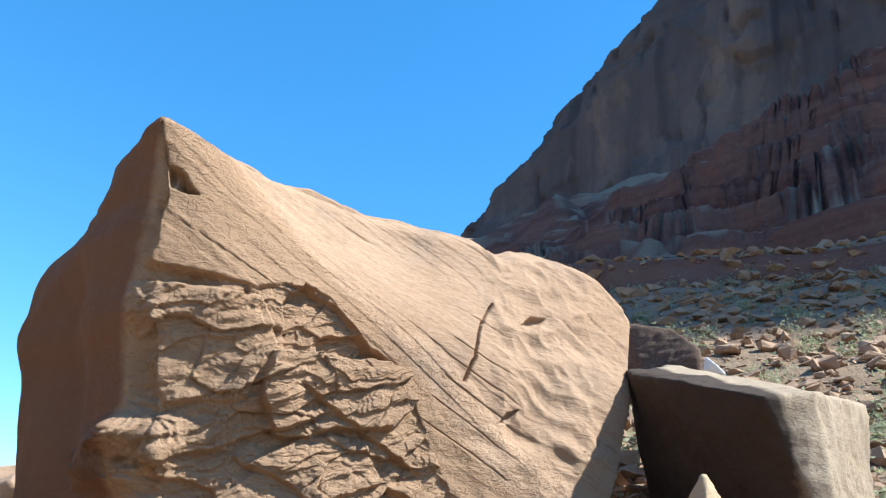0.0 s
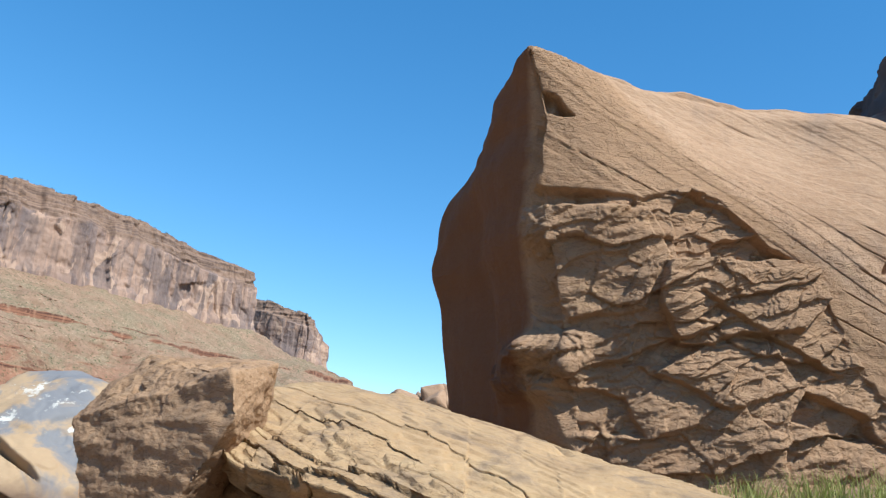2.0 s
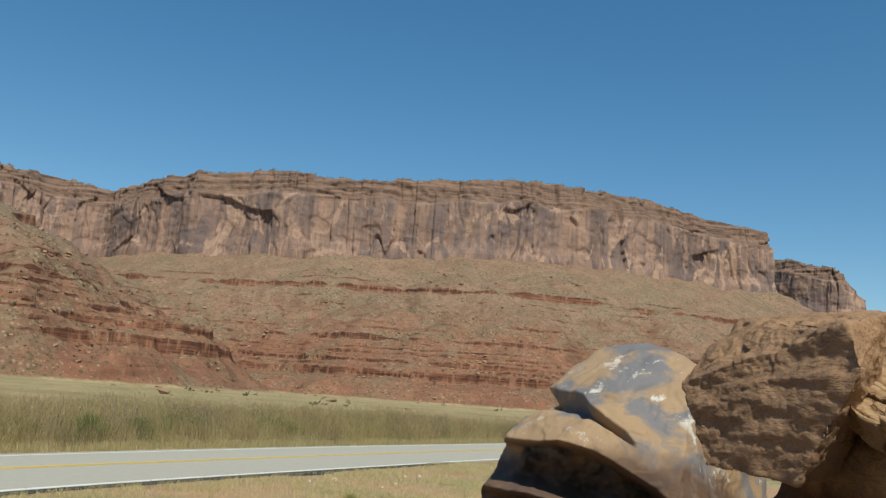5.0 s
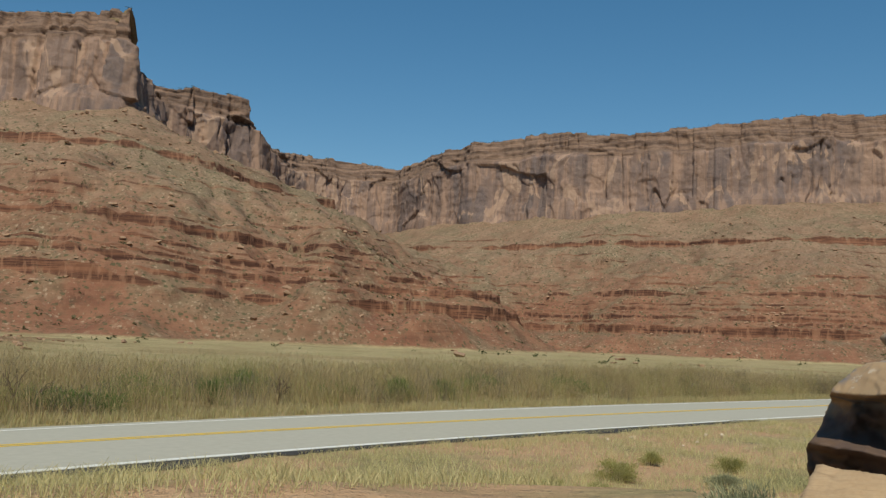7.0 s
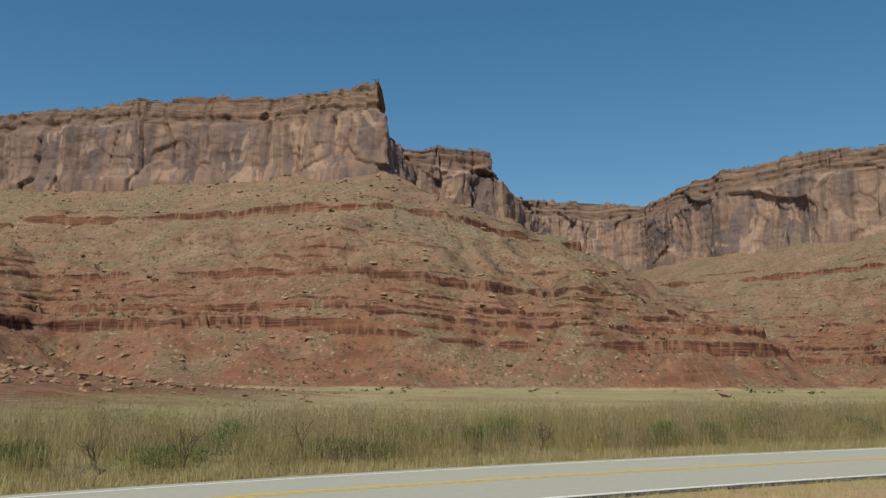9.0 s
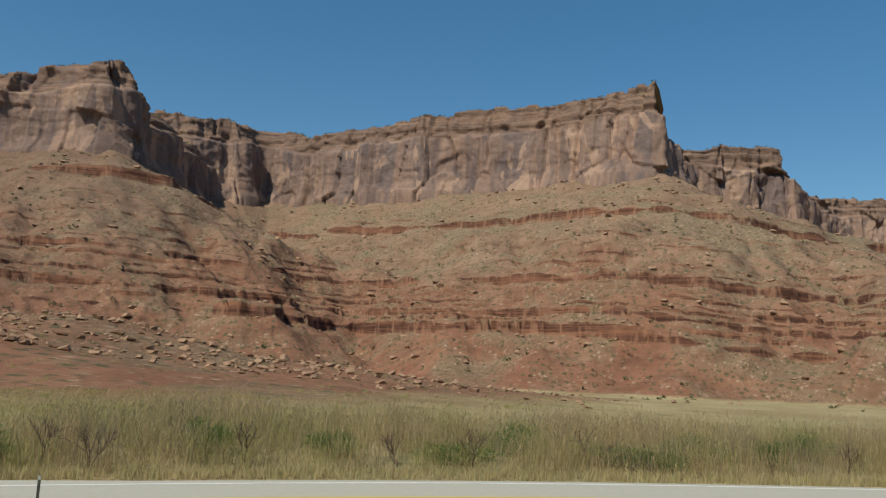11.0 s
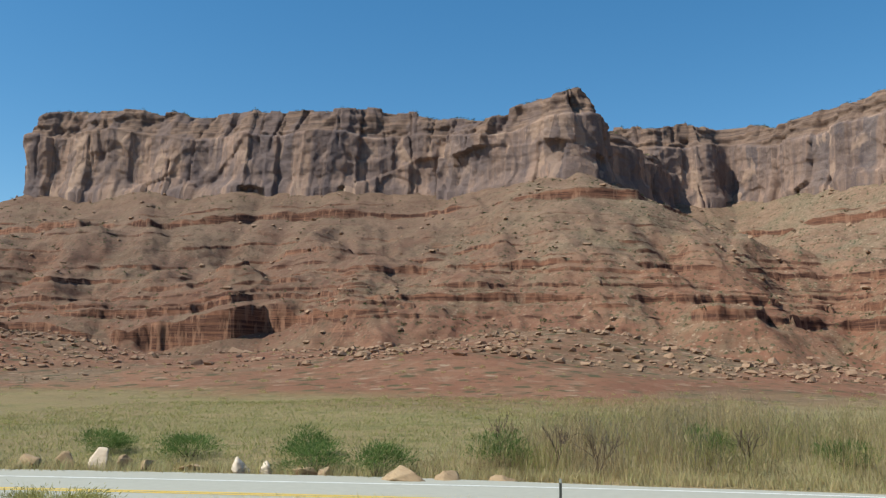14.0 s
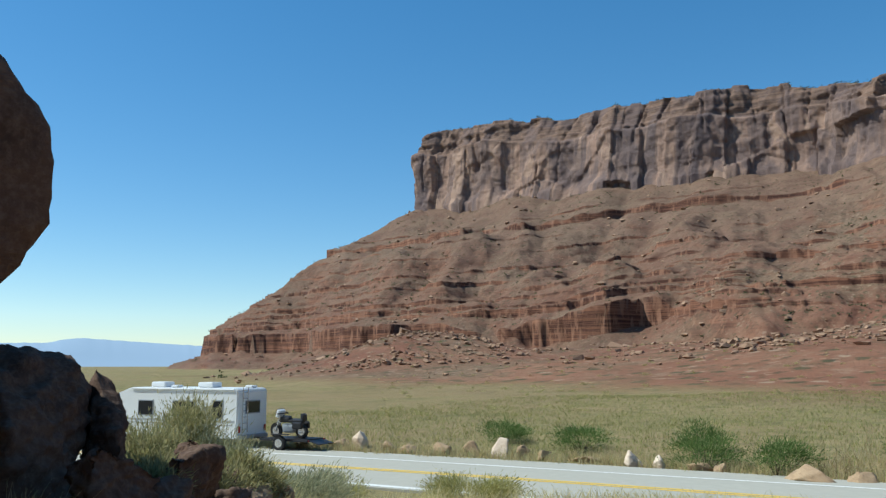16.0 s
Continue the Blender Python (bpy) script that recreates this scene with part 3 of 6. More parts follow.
def road_line(x):
    """Course of the road's middle: y for each x."""
    return np.interp(x, *ROAD) if np.ndim(x) else float(np.interp(x, *ROAD))


rx = np.array([-400.0, -120, -60, -45, -28.6, -19.2, -8, 2.9, 20.2, 47.2, 90, 200, 600])
ry = np.array([-260.0, -60, -4, 6.5, 16.1, 20.8, 26.2, 30.1, 33.5, 37.0, 41, 52, 90])
xs = np.linspace(-400, 600, 2001)
ys = np.interp(xs, rx, ry)
for _ in range(3):
    ys = np.convolve(np.pad(ys, 10, mode="edge"), np.ones(21) / 21, mode="valid")
ROAD = (xs, ys)


# Ledges of the slope's strata: level and rise of each. Towards the west the red beds stand in one high step.
LEDGES = [(20, 6.5), (25.5, 3.0), (30, 4.5), (33.5, 1.8), (37, 2.8), (41, 1.6), (45.5, 2.2), (50.5, 5.0), (55, 1.6), (60, 2.6), (66, 4.0), (73, 1.6), (80, 2.4), (87, 1.4), (94, 2.6), (106, 7.0), (116, 2.0)]
STEEP = [(21, 15.0), (32.5, 5.0), (38, 4.0), (43.5, 3.0), (49, 4.0), (56, 3.0), (66, 4.5), (80, 3.0), (94, 2.6), (106, 7.0), (116, 2.0)]


def slope_level(x, y):
    """Level of the slopes before the strata step out of them: aprons with spurs, hollows and debris fans."""
    d, az = np.hypot(x, y), np.degrees(np.arctan2(x, y))
    s = slope_height(x, y)
    bend = 1.5 * noise3(x / 90, y / 90, 8.8)
    west = step(-34, -42, az + 3 * bend)
    spur = noise3((az + bend) / 7.5, d / 420, 3.3) + (0.5 + 0.8 * west) * noise3((az + 2.2 * bend) / (3.1 + 1.2 * west), d / 260, 6.3)
    s = s + step(4, 26, s) * ((14.0 + 2.0 * west) * spur * (1 - 0.7 * step(75, 112, s)) + 5.0 * fbm(x / 75, y / 75, 1.7, 3) + 1.3 * noise3(x / 21, y / 21, 2.9))
    fan = np.clip(noise3((az + bend) / 4.2, 0.7, 15.0), 0, 1)
    s = s + 7.0 * fan * step(2, 12, s) * step(34, 16, s)
    ragged = step(8, 20, s) * step(130, 80, s)
    s = s + ragged * (1.5 * noise3(x / 8.5, y / 8.5, 5.2) + 0.8 * noise3(x / 3.8, y / 3.8, 7.7) + 1.6 * np.clip(0.5 - 4 * np.abs(noise3(x / 16, y / 16, 11.1)), -0.3, 0.5))
    return s - slope_lift(az)


def slope_lift(az):
    return 10.0 * step(24, 6, az) * step(-50, -42, az)


def ground_height(x, y):
    mid = road_line(x)
    side = (y - mid) * 0.93
    d = np.hypot(x, y)
    az = np.degrees(np.arctan2(x, y))
    # the bank on which the camera stands, and the hillside behind it
    south = step(9, -3, y) * np.ones_like(x)
    bank = 2.0 * step(24, 10, d) * (1 - south) + 2.0 * south
    bank = bank + south * (0.13 * np.clip(x - 1.5, 0, 200) * step(80, 100, az + 14) + 0.2 * np.clip(-y - 1, 0, 60) * step(70, 110, az))
    bank = bank + 0.28 * np.clip(d - 17, 0, 400) * step(93, 122, az) * step(200, 170, az)
    bank = bank + np.interp(az, [112, 121, 125, 130, 136, 142], [0.0, 0.04, 0.15, 0.26, 0.42, 0.6]) * np.clip(d - 52 - 3 * noise3(x / 13, y / 13, 6.6), 0, 40) * step(200, 170, az)
    crag = step(93, 118, az) * step(200, 170, az) * step(40, 70, d)
    bank = bank + crag * 2.6 * fbm(x / 14, y / 14, 2.2, 4)
    beds = bank / 5.5 + 0.4 * noise3(x / 30, y / 30, 4.4)
    held = 0.8 * crag * step(20, 26, bank)
    bank = bank + held * 5.5 * (np.floor(beds) + step(0.5, 0.8, beds - np.floor(beds)) - beds)
    # a bank of stones beside the standpoint
    lift = 0.0
    for mx, my, high, wide in ((-4.7, 0.4, 0.75, 0.8), (-5.9, 1.0, 0.85, 0.8), (-7.2, 1.6, 1.0, 0.8), (-8.6, 2.4, 0.9, 0.8), (-9.8, 3.4, 0.5, 0.7), (-10.9, 4.1, 0.3, 0.7)):
        lift = np.maximum(lift, high * np.exp(-(((x - mx) / (wide * 1.3)) ** 2 + ((y - my) / wide) ** 2)))
    bank = bank + lift * (1 + 0.15 * noise3(x * 1.3, y * 1.3, 3.0))
    bank = bank * np.where(x < -12, step(-6.5, -13, side), step(-7.5, -14, side))
    near = bank + 0.18 * noise3(x / 4, y / 4, 1.0) * step(-8, -13, side)
    far = 0.3 * step(5, 12, side) + 0.5 * step(60, 300, side) + 0.5 * noise3(x / 22, y / 22, 2.0) * step(14, 40, side)
    # a low heap of old rockfall beyond the meadow
    far = far + 11.0 * np.exp(-((az + 27) / 24) ** 2 - ((d - 185) / np.where(d < 185, 72, 70)) ** 2) * (1 + 0.35 * noise3(x / 40, y / 40, 4.0))
    far = far + 9.0 * np.exp(-((az + 58) / 6.5) ** 2 - ((d - 205) / 45) ** 2) * (1 + 0.35 * noise3(x / 20, y / 20, 4.5))
    z = np.where(side > 0, far, near)
    q = slope_level(x, y)
    bend = 1.5 * noise3(x / 90, y / 90, 8.8)
    west = step(-34, -42, az + 3 * bend)
    s = q + slope_lift(az)
    for beds, share in ((LEDGES, 1 - west), (STEEP, west)):
        for i, (level, rise) in enumerate(beds):
            by = q - level
            near_it = np.clip(1 - np.abs(by) / (0.95 * rise + 0.6), 0, 1) * (share > 0)
            if not near_it.any():
                continue
            hold = 0.34 + 1.25 * noise3(x / 58, y / 58, i * 7.3 + 0.5) + 0.75 * noise3(x / 15, y / 15, i * 3.1)
            hold = np.clip(hold + (0.36 if rise > 4 else -0.25 * step(36, 48, q)) + 0.3 * west, 0, 1) * (1 - 0.5 * step(56, 72, q) * step(104, 98, q))
            s = s + share * hold * 0.5 * rise * near_it * np.clip(by / 0.09, -1, 1)
    gully = np.abs(fbm((az + bend) / 5.0, d / 330, 6.1, 2))
    s = s + (0.8 * fbm(x / 11, y / 11, 3.0, 4) - 8.0 * np.clip(0.2 - gully, 0, 1) * step(34, 70, s)) * step(0, 25, s)
    k = 3.0
    blend = np.clip(0.5 + 0.5 * (s - z) / k, 0, 1)
    out = z + (s - z) * blend + k * blend * (1 - blend)
    flat = step(9.0, 6.3, np.abs(side))
    return out * (1 - flat) + (-0.03) * flat


def build_ground():
    """One sheet to the horizon; on the slopes its rows follow the levels, so that each ledge has crisp edges."""
    az = np.r_[np.arange(-88, -74, 0.8), np.arange(-74, 82, 0.18), np.arange(82, 148, 0.32), np.arange(148, 272.01, 2.0)]
    turn = np.radians(az)
    levels = set(np.round(np.r_[np.arange(-5, 64, 1.4), np.arange(64, 180, 2.4)], 2))
    for level, rise in LEDGES + STEEP:
        levels |= {round(level + o, 2) for o in (-0.35, -0.10, 0.10, 0.35)}
    levels = np.array(sorted(levels))
    probe = np.r_[np.linspace(60, 1100, 420), 1300, 1600]
    px, py = probe[:, None] * np.sin(turn), probe[:, None] * np.cos(turn)
    climb = np.maximum.accumulate(slope_level(px, py), axis=0) + probe[:, None] * 1e-4
    climb[-1] = np.maximum(climb[-1], 400.0)
    climb[0] = np.minimum(climb[0], -80.0)
    on_slope = np.stack([np.interp(levels, climb[:, k], probe) for k in range(len(az))], 1)
    first, last = on_slope[0], on_slope[-1]
    near = np.r_[0.002, 0.4, np.geomspace(1.0, 15, 60), np.arange(16, 58.1, 1.1)][:, None] * np.ones_like(az)
    start = np.minimum(first * 0.8, 124.0)
    mid = np.concatenate([58 + (start - 58) * (np.arange(1, 31) / 30)[:, None], start + (first - start) * (np.arange(1, 26) / 26)[:, None]])
    far = last * (4900 / last) ** (np.arange(1, 19) / 18)[:, None]
    rr = np.concatenate([near, mid, on_slope, far])
    x, y = rr * np.sin(turn), rr * np.cos(turn)
    z = ground_height(x, y)
    z = np.where(rr > 1600, np.minimum(z, 8.0), z)
    me = mesh_from("ground", np.stack([x, y, z], -1).reshape(-1, 3), grid_faces(len(rr), len(az))[:, ::-1], desert_ground)
    return tagged(new("ground", me), "dry desert ground with rubble slopes, red ledges and sparse scrub", "ground", kind="structure")


ground = build_ground()


RIMS = []


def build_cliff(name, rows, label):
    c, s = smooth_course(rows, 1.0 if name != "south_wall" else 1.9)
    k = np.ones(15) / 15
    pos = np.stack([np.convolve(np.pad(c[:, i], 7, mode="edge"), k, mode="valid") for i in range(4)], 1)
    tan = np.gradient(pos[:, :2], axis=0)
    tan /= np.linalg.norm(tan, axis=1)[:, None]
    out = np.stack([tan[:, 1], -tan[:, 0]], 1)
    flip = np.sign(-(out * pos[:, :2]).sum(1).sum())
    out *= flip
    seed = abs(hash_name(name))
    u = np.r_[-0.25, np.linspace(0, 1, 58)]
    S, U = np.meshgrid(s, u)
    H = (pos[:, 3] - pos[:, 2])[None]
    Z = pos[:, 2][None] + U * H
    warp = S + 5 * noise3(S / 30, Z / 70, seed + 0.5)
    near = 1.0 if name != "south_wall" else 0.6
    off = 14 * noise3(S / 95 + seed, Z / 400, 0.4) + 9 * noise3(S / 42 + seed, Z / 260, 1.4)
    tall = np.floor(Z / 75 + 0.6 * noise3(S / 70, 0.3, seed + 1.0))
    off = off + near * (8.5 * (cells2(warp / 23 + 0.31 * tall, tall, seed % 17) - 0.5))
    some = step(-0.05, 0.25, noise3(S / 60, Z / 90, seed + 6.0))
    off = off + near * some * 5.0 * (cells2(warp / 8.7 + 0.4, tall, seed % 13 + 1) - 0.5)
    crack = np.abs(noise3(warp / 19, Z / 140, 7.7 + seed))
    off = off - 5.0 * np.clip(1 - crack / 0.05, 0, 1) * step(-0.1, 0.2, noise3(S / 50, Z / 60, seed + 9.0))
    # slabs fallen away: shallow arches and scars
    scar = noise3(S / 30 + 3, Z / 34, seed + 2.5)
    off = off - 1.5 * step(0.18, 0.24, scar) - 0.8 * step(0.16, 0.2, noise3(S / 15, Z / 18 + 5, seed + 4.5))
    off = off + 0.9 * fbm(S / 8, Z / 8, 2.2, 3)
    # broken ledges under the rim
    brk = U + 0.07 * noise3(S / 55, 0.0, 3.3)
    led = step(0.72, 0.76, brk)
    off = off - led * (2.0 + 9 * np.clip(brk - 0.72, 0, 1) / 0.28 + 2.5 * cells(Z / 3.4, 5) + 2.2 * noise3(S / 10, Z / 4, 9.0))
    off = off + 1.6 * (cells(Z / 8 + 0.3 * noise3(S / 60, 0, 1), 9) - 0.5) * (0.3 + 0.7 * led)
    off = off - 3 * U + 5 * step(0.2, -0.1, U)
    X = pos[:, 0][None] + out[:, 0][None] * off
    Y = pos[:, 1][None] + out[:, 1][None] * off
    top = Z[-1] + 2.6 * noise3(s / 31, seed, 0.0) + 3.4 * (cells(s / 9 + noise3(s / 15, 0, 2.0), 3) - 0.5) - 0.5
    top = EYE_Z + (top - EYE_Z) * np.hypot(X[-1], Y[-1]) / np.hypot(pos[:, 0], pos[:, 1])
    if name == "prow_wall":
        for at, wide, high in ((258, 3.0, 4.0), (268, 2.2, 6.5), (275, 2.6, 4.5), (288, 3.5, 2.5)):
            top = top + high * step(wide + 0.8, wide - 0.8, np.abs(s - at))
    Z = Z + (top - Z[-1])[None] * step(0.8, 1.0, U)
    rows_v = [np.stack([X, Y, Z], -1)]
    # the top runs back from the rim
    for back, rise in ((3, 0.6), (8, 0.4), (15, -3.0), (26, -16.0)):
        rows_v.append(np.stack([X[-1] - out[:, 0] * back, Y[-1] - out[:, 1] * back, top + rise + 0.8 * noise3(s / 6, back, 0.5)], -1)[None])
    u = np.r_[u, 1.05, 1.1, 1.2, 1.3]
    RIMS.append(np.concatenate([rows_v[1][0], rows_v[2][0]]))
    v = np.concatenate(rows_v)
    f = grid_faces(v.shape[0], v.shape[1])
    me = mesh_from(name, v.reshape(-1, 3), f if flip < 0 else f[:, ::-1], shaded_cliff if name == "south_wall" else cliff_stone)
    layer = me.uv_layers.new(name="strata")
    at = np.stack(np.meshgrid(s / 100, u), -1).reshape(-1, 2)
    index = np.zeros(len(me.loops), np.int32)
    me.loops.foreach_get("vertex_index", index)
    layer.data.foreach_set("uv", at[index].astype(np.float32).ravel())
    return tagged(new(name, me), label, "cliff", kind="structure")


def hash_name(name):
    return sum((i + 3) * ord(ch) for i, ch in enumerate(name)) % 997


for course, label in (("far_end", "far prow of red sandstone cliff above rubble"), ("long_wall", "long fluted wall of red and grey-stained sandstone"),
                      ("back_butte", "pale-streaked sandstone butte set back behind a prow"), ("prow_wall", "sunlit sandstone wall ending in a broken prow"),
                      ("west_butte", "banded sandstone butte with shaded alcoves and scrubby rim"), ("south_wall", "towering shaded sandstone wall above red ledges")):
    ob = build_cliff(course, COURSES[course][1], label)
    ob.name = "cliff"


# ---------------------------------------------------------------- road
def strip(name, x0, x1, lo, hi, z, material, label, category, thick=0.0):
    """A band along the road between two offsets from its middle."""
    x = np.arange(x0, x1, 1.0)
    y = road_line(x)
    t = np.gradient(y, x)
    n = np.stack([-t, np.ones_like(t)], 1) / np.hypot(t, 1)[:, None]
    lo, hi = (np.interp(x, *o) if isinstance(o, tuple) else np.full_like(x, o) for o in (lo, hi))
    rows_v = []
    for o in (lo, hi):
        rows_v.append(np.stack([x + n[:, 0] * o, y + n[:, 1] * o, np.full_like(x, z)], 1))
    if thick:
        rows_v = [rows_v[0] - (0, 0, thick)] + rows_v + [rows_v[1] - (0, 0, thick)]
    v = np.stack(rows_v)
    me = mesh_from(name, v.reshape(-1, 3), grid_faces(len(rows_v), len(x)), material, False)
    return tagged(new(name, me), label, category, kind="structure")


asphalt = plain("asphalt", (0.425, 0.41, 0.345), 0.95, 0, 0.08, 3.0)
asphalt.node_tree.nodes["Principled BSDF"].inputs["Specular IOR Level"].default_value = 0.15
white_paint = plain("white_line_paint", (0.75, 0.75, 0.70), 0.7, 0, 0.06, 2.0)
yellow_paint = plain("yellow_line_paint", (0.74, 0.49, 0.05), 0.7, 0, 0.06, 2.0)
FAR_LANE = ([-45.0, -20, 3, 30, 60], [3.0, 3.1, 3.9, 4.4, 4.6])
NEAR_LANE = ([-45.0, -20, -4, 10, 30, 60], [-3.2, -3.6, -5.1, -5.2, -5.3, -5.4])


def offset_by(o, by):
    return (o[0], [a + by for a in o[1]])


strip("road", -380, 560, offset_by(NEAR_LANE, -0.4), ([-45.0, -16, -8, 3, 30, 60], [5.2, 5.2, 4.4, 4.6, 5.1, 5.3]), 0.05, asphalt, "sun-bleached grey asphalt road through the canyon", "road", 0.15)
strip("road_line", -380, 560, offset_by(NEAR_LANE, -0.2), offset_by(NEAR_LANE, 0.14), 0.056, white_paint, "white edge line painted on the asphalt", "road marking")
strip("road_line", -380, 560, offset_by(FAR_LANE, -0.1), offset_by(FAR_LANE, 0.1), 0.056, white_paint, "white edge line painted on the asphalt", "road marking")
strip("road_line", -380, 560, -0.26, -0.06, 0.056, yellow_paint, "yellow centre line painted on the asphalt", "road marking")
strip("road_line", -380, 560, 0.06, 0.26, 0.056, yellow_paint, "yellow centre line painted on the asphalt", "road marking")


def broken_edge():
    """Crumbled dark tar along the near edge of the asphalt."""
    x = np.arange(-14, 44, 0.12)
    y = road_line(x)
    t = np.gradient(y, x)
    n = np.stack([-t, np.ones_like(t)], 1) / np.hypot(t, 1)[:, None]
    inner = np.interp(x, *NEAR_LANE) - 0.32 + 0.05 * noise3(x * 1.3, 0.0, 1.0)
    inner = inner + 0.3 * step(0.1, 0.5, noise3(x * 0.25, 0.0, 5.5))
    outer = np.interp(x, *NEAR_LANE) - 0.5 - 0.35 * np.abs(noise3(x * 0.8, 0.0, 2.0)) - 0.8 * step(0.05, 0.5, noise3(x * 0.13 + 0.6, 0.0, 3.0))
    rows_v = [np.stack([x + n[:, 0] * o, y + n[:, 1] * o, np.full_like(x, z)], 1) for o, z in ((outer - 0.05, -0.02), (outer, 0.035), (inner, 0.062), (inner + 0.03, 0.045))]
    me = mesh_from("road_shoulder", np.concatenate(rows_v), grid_faces(4, len(x)), plain("broken_tar", (0.045, 0.043, 0.04), 0.9, 0, 0.25, 9.0), False)
    return tagged(new("road_shoulder", me), "crumbling dark tar along the edge of the asphalt", "road edge", kind="structure")


broken_edge()


# ---------------------------------------------------------------- rocks
def ball_ways(n):
    """Directions over a ball, from a cube's six faces, with the faces that join them."""
    g = np.tan(np.linspace(-math.pi / 4, math.pi / 4, n))
    a, b = np.meshgrid(g, g)
    one = np.ones_like(a)
    sides = [np.stack(s, -1).reshape(-1, 3) for s in ((one, a, b), (-one, b, a), (b, one, a), (a, -one, b), (a, b, one), (b, a, -one))]
    f = np.concatenate([grid_faces(n, n) + i * n * n for i in range(6)])
    v = np.concatenate(sides)
    v /= np.linalg.norm(v, axis=1)[:, None]
    _, first, back = np.unique(np.round(v * 1e5).astype(np.int64), axis=0, return_index=True, return_inverse=True)
    return v[first], back.ravel()[f]


WAYS = {}


def rock_mesh(name, corners, n, material, relief, sharp=40.0, heart=None, bend=None, toward=None):
    """A boulder: the hull of its corners, edges worn round, with relief(points, normals) pushed out of its faces."""
    bm = bmesh.new()
    for c in corners:
        bm.verts.new(c)
    bmesh.ops.convex_hull(bm, input=bm.verts[:])
    bm.normal_update()
    centre = np.mean(corners, 0) if heart is None else np.array(heart)
    planes = {}
    for f in bm.faces:
        nn = np.array(f.normal)
        d = nn @ (np.array(f.calc_center_median()) - centre)
        if f.calc_area() > 1e-4 and d > 1e-3:
            planes[tuple(np.round(nn, 3))] = (nn, d)
    bm.free()
    normals = np.array([p[0] for p in planes.values()])
    dist = np.array([p[1] for p in planes.values()])
    if n not in WAYS:
        WAYS[n] = ball_ways(n)
    ways, faces = WAYS[n]
    if toward:
        ways = ways + np.array(toward)
        ways = ways / np.linalg.norm(ways, axis=1)[:, None]
    k = np.clip(ways @ normals.T / dist, 1e-6, None)
    top = k.max(1, keepdims=True)
    w = (k / top) ** sharp
    r = 1 / (top[:, 0] * w.sum(1) ** (1 / sharp))
    p = centre + ways * r[:, None]
    nn = w @ normals
    nn /= np.linalg.norm(nn, axis=1)[:, None]
    p = p + nn * relief(p, nn)[:, None]
    if bend:
        p = bend(p)
    return mesh_from(name, p, faces, material)


def worn(amp, size, seed=0.0, tilt=(0.15, -0.1), bed=0.35):
    """Relief of weathered sandstone: broad hollows, bedding ledges, chips."""
    def relief(p, n):
        x, y, z = p.T / size
        q = z + tilt[0] * x + tilt[1] * y
        r = amp * 0.9 * fbm(x * 0.5 + seed, y * 0.5, z * 0.5, 3)
        r = r + amp * bed * noise3(x * 0.8, y * 0.8 + seed, q * 5)
        r = r + amp * 0.5 * (np.abs(fbm(x * 1.7, y * 1.7, z * 1.7 + seed, 3)) - 0.3)
        r = r + amp * 0.16 * fbm(x * 6, y * 6 + seed, z * 6, 3)
        return r
    return relief


def rock(name, corners, n, material, relief, label, category="boulder", sharp=40.0, group="", heart=None, bend=None, toward=None):
    me = rock_mesh(name, corners, n, material, relief, sharp, heart, bend, toward)
    return tagged(new(name, me), label, category, group)


def terrace(v, levels, soft=0.2):
    """Noise broken into flat plates with short risers."""
    q = v * levels
    k = np.floor(q)
    return (k + step(1 - soft, 1.0, q - k)) / levels


def inside(y, z, corners, soft):
    """1 within a polygon, 0 outside, with a soft border."""
    far, within = np.full(y.shape, 99.0), np.zeros(y.shape, bool)
    for (ya, za), (yb, zb) in zip(corners, corners[1:] + corners[:1]):
        u = np.clip(((y - ya) * (yb - ya) + (z - za) * (zb - za)) / ((yb - ya) ** 2 + (zb - za) ** 2), 0, 1)
        far = np.minimum(far, np.hypot(y - ya - u * (yb - ya), z - za - u * (zb - za)))
        if za != zb:
            within ^= ((za > z) != (zb > z)) & (y < (yb - ya) * (z - za) / (zb - za) + ya)
    return step(-soft, soft, np.where(within, far, -far))


# Panels of the great boulder's broken face (y and z of their corners) and how far each stands out.
FACE_PANELS = [
    (0.24, [(-2.62, 7.22), (-3.1, 7.36), (-3.7, 7.25), (-4.3, 7.42), (-4.8, 7.33), (-5.05, 6.9), (-4.7, 6.35), (-3.9, 6.28), (-2.95, 6.05), (-2.6, 6.6)]),
    (-0.16, [(-2.72, 7.97), (-2.95, 8.40), (-3.5, 8.18), (-4.25, 7.5), (-4.6, 7.40), (-2.75, 7.30)]),
    (0.10, [(-0.7, 7.86), (-1.5, 7.98), (-2.4, 7.98), (-2.62, 7.3), (-2.4, 6.5), (-1.3, 6.25), (-0.8, 6.9)]),
    (-0.15, [(-0.9, 5.35), (-2.2, 5.2), (-2.5, 4.7), (-1.0, 4.6)]),
    (0.12, [(-3.3, 6.15), (-4.2, 6.2), (-4.6, 5.6), (-3.6, 5.2), (-2.6, 5.6)]),
    (-0.22, [(-4.7, 5.5), (-5.6, 5.3), (-5.8, 4.9), (-4.5, 5.1)]),
]
# Pockets in the smooth stone: place, half width, half height, tilt and depth.
POCKETS = [(-7.30, 8.78, 0.45, 0.15, -0.45, 0.16), (-6.72, 6.95, 0.36, 0.13, -0.6, 0.15)]


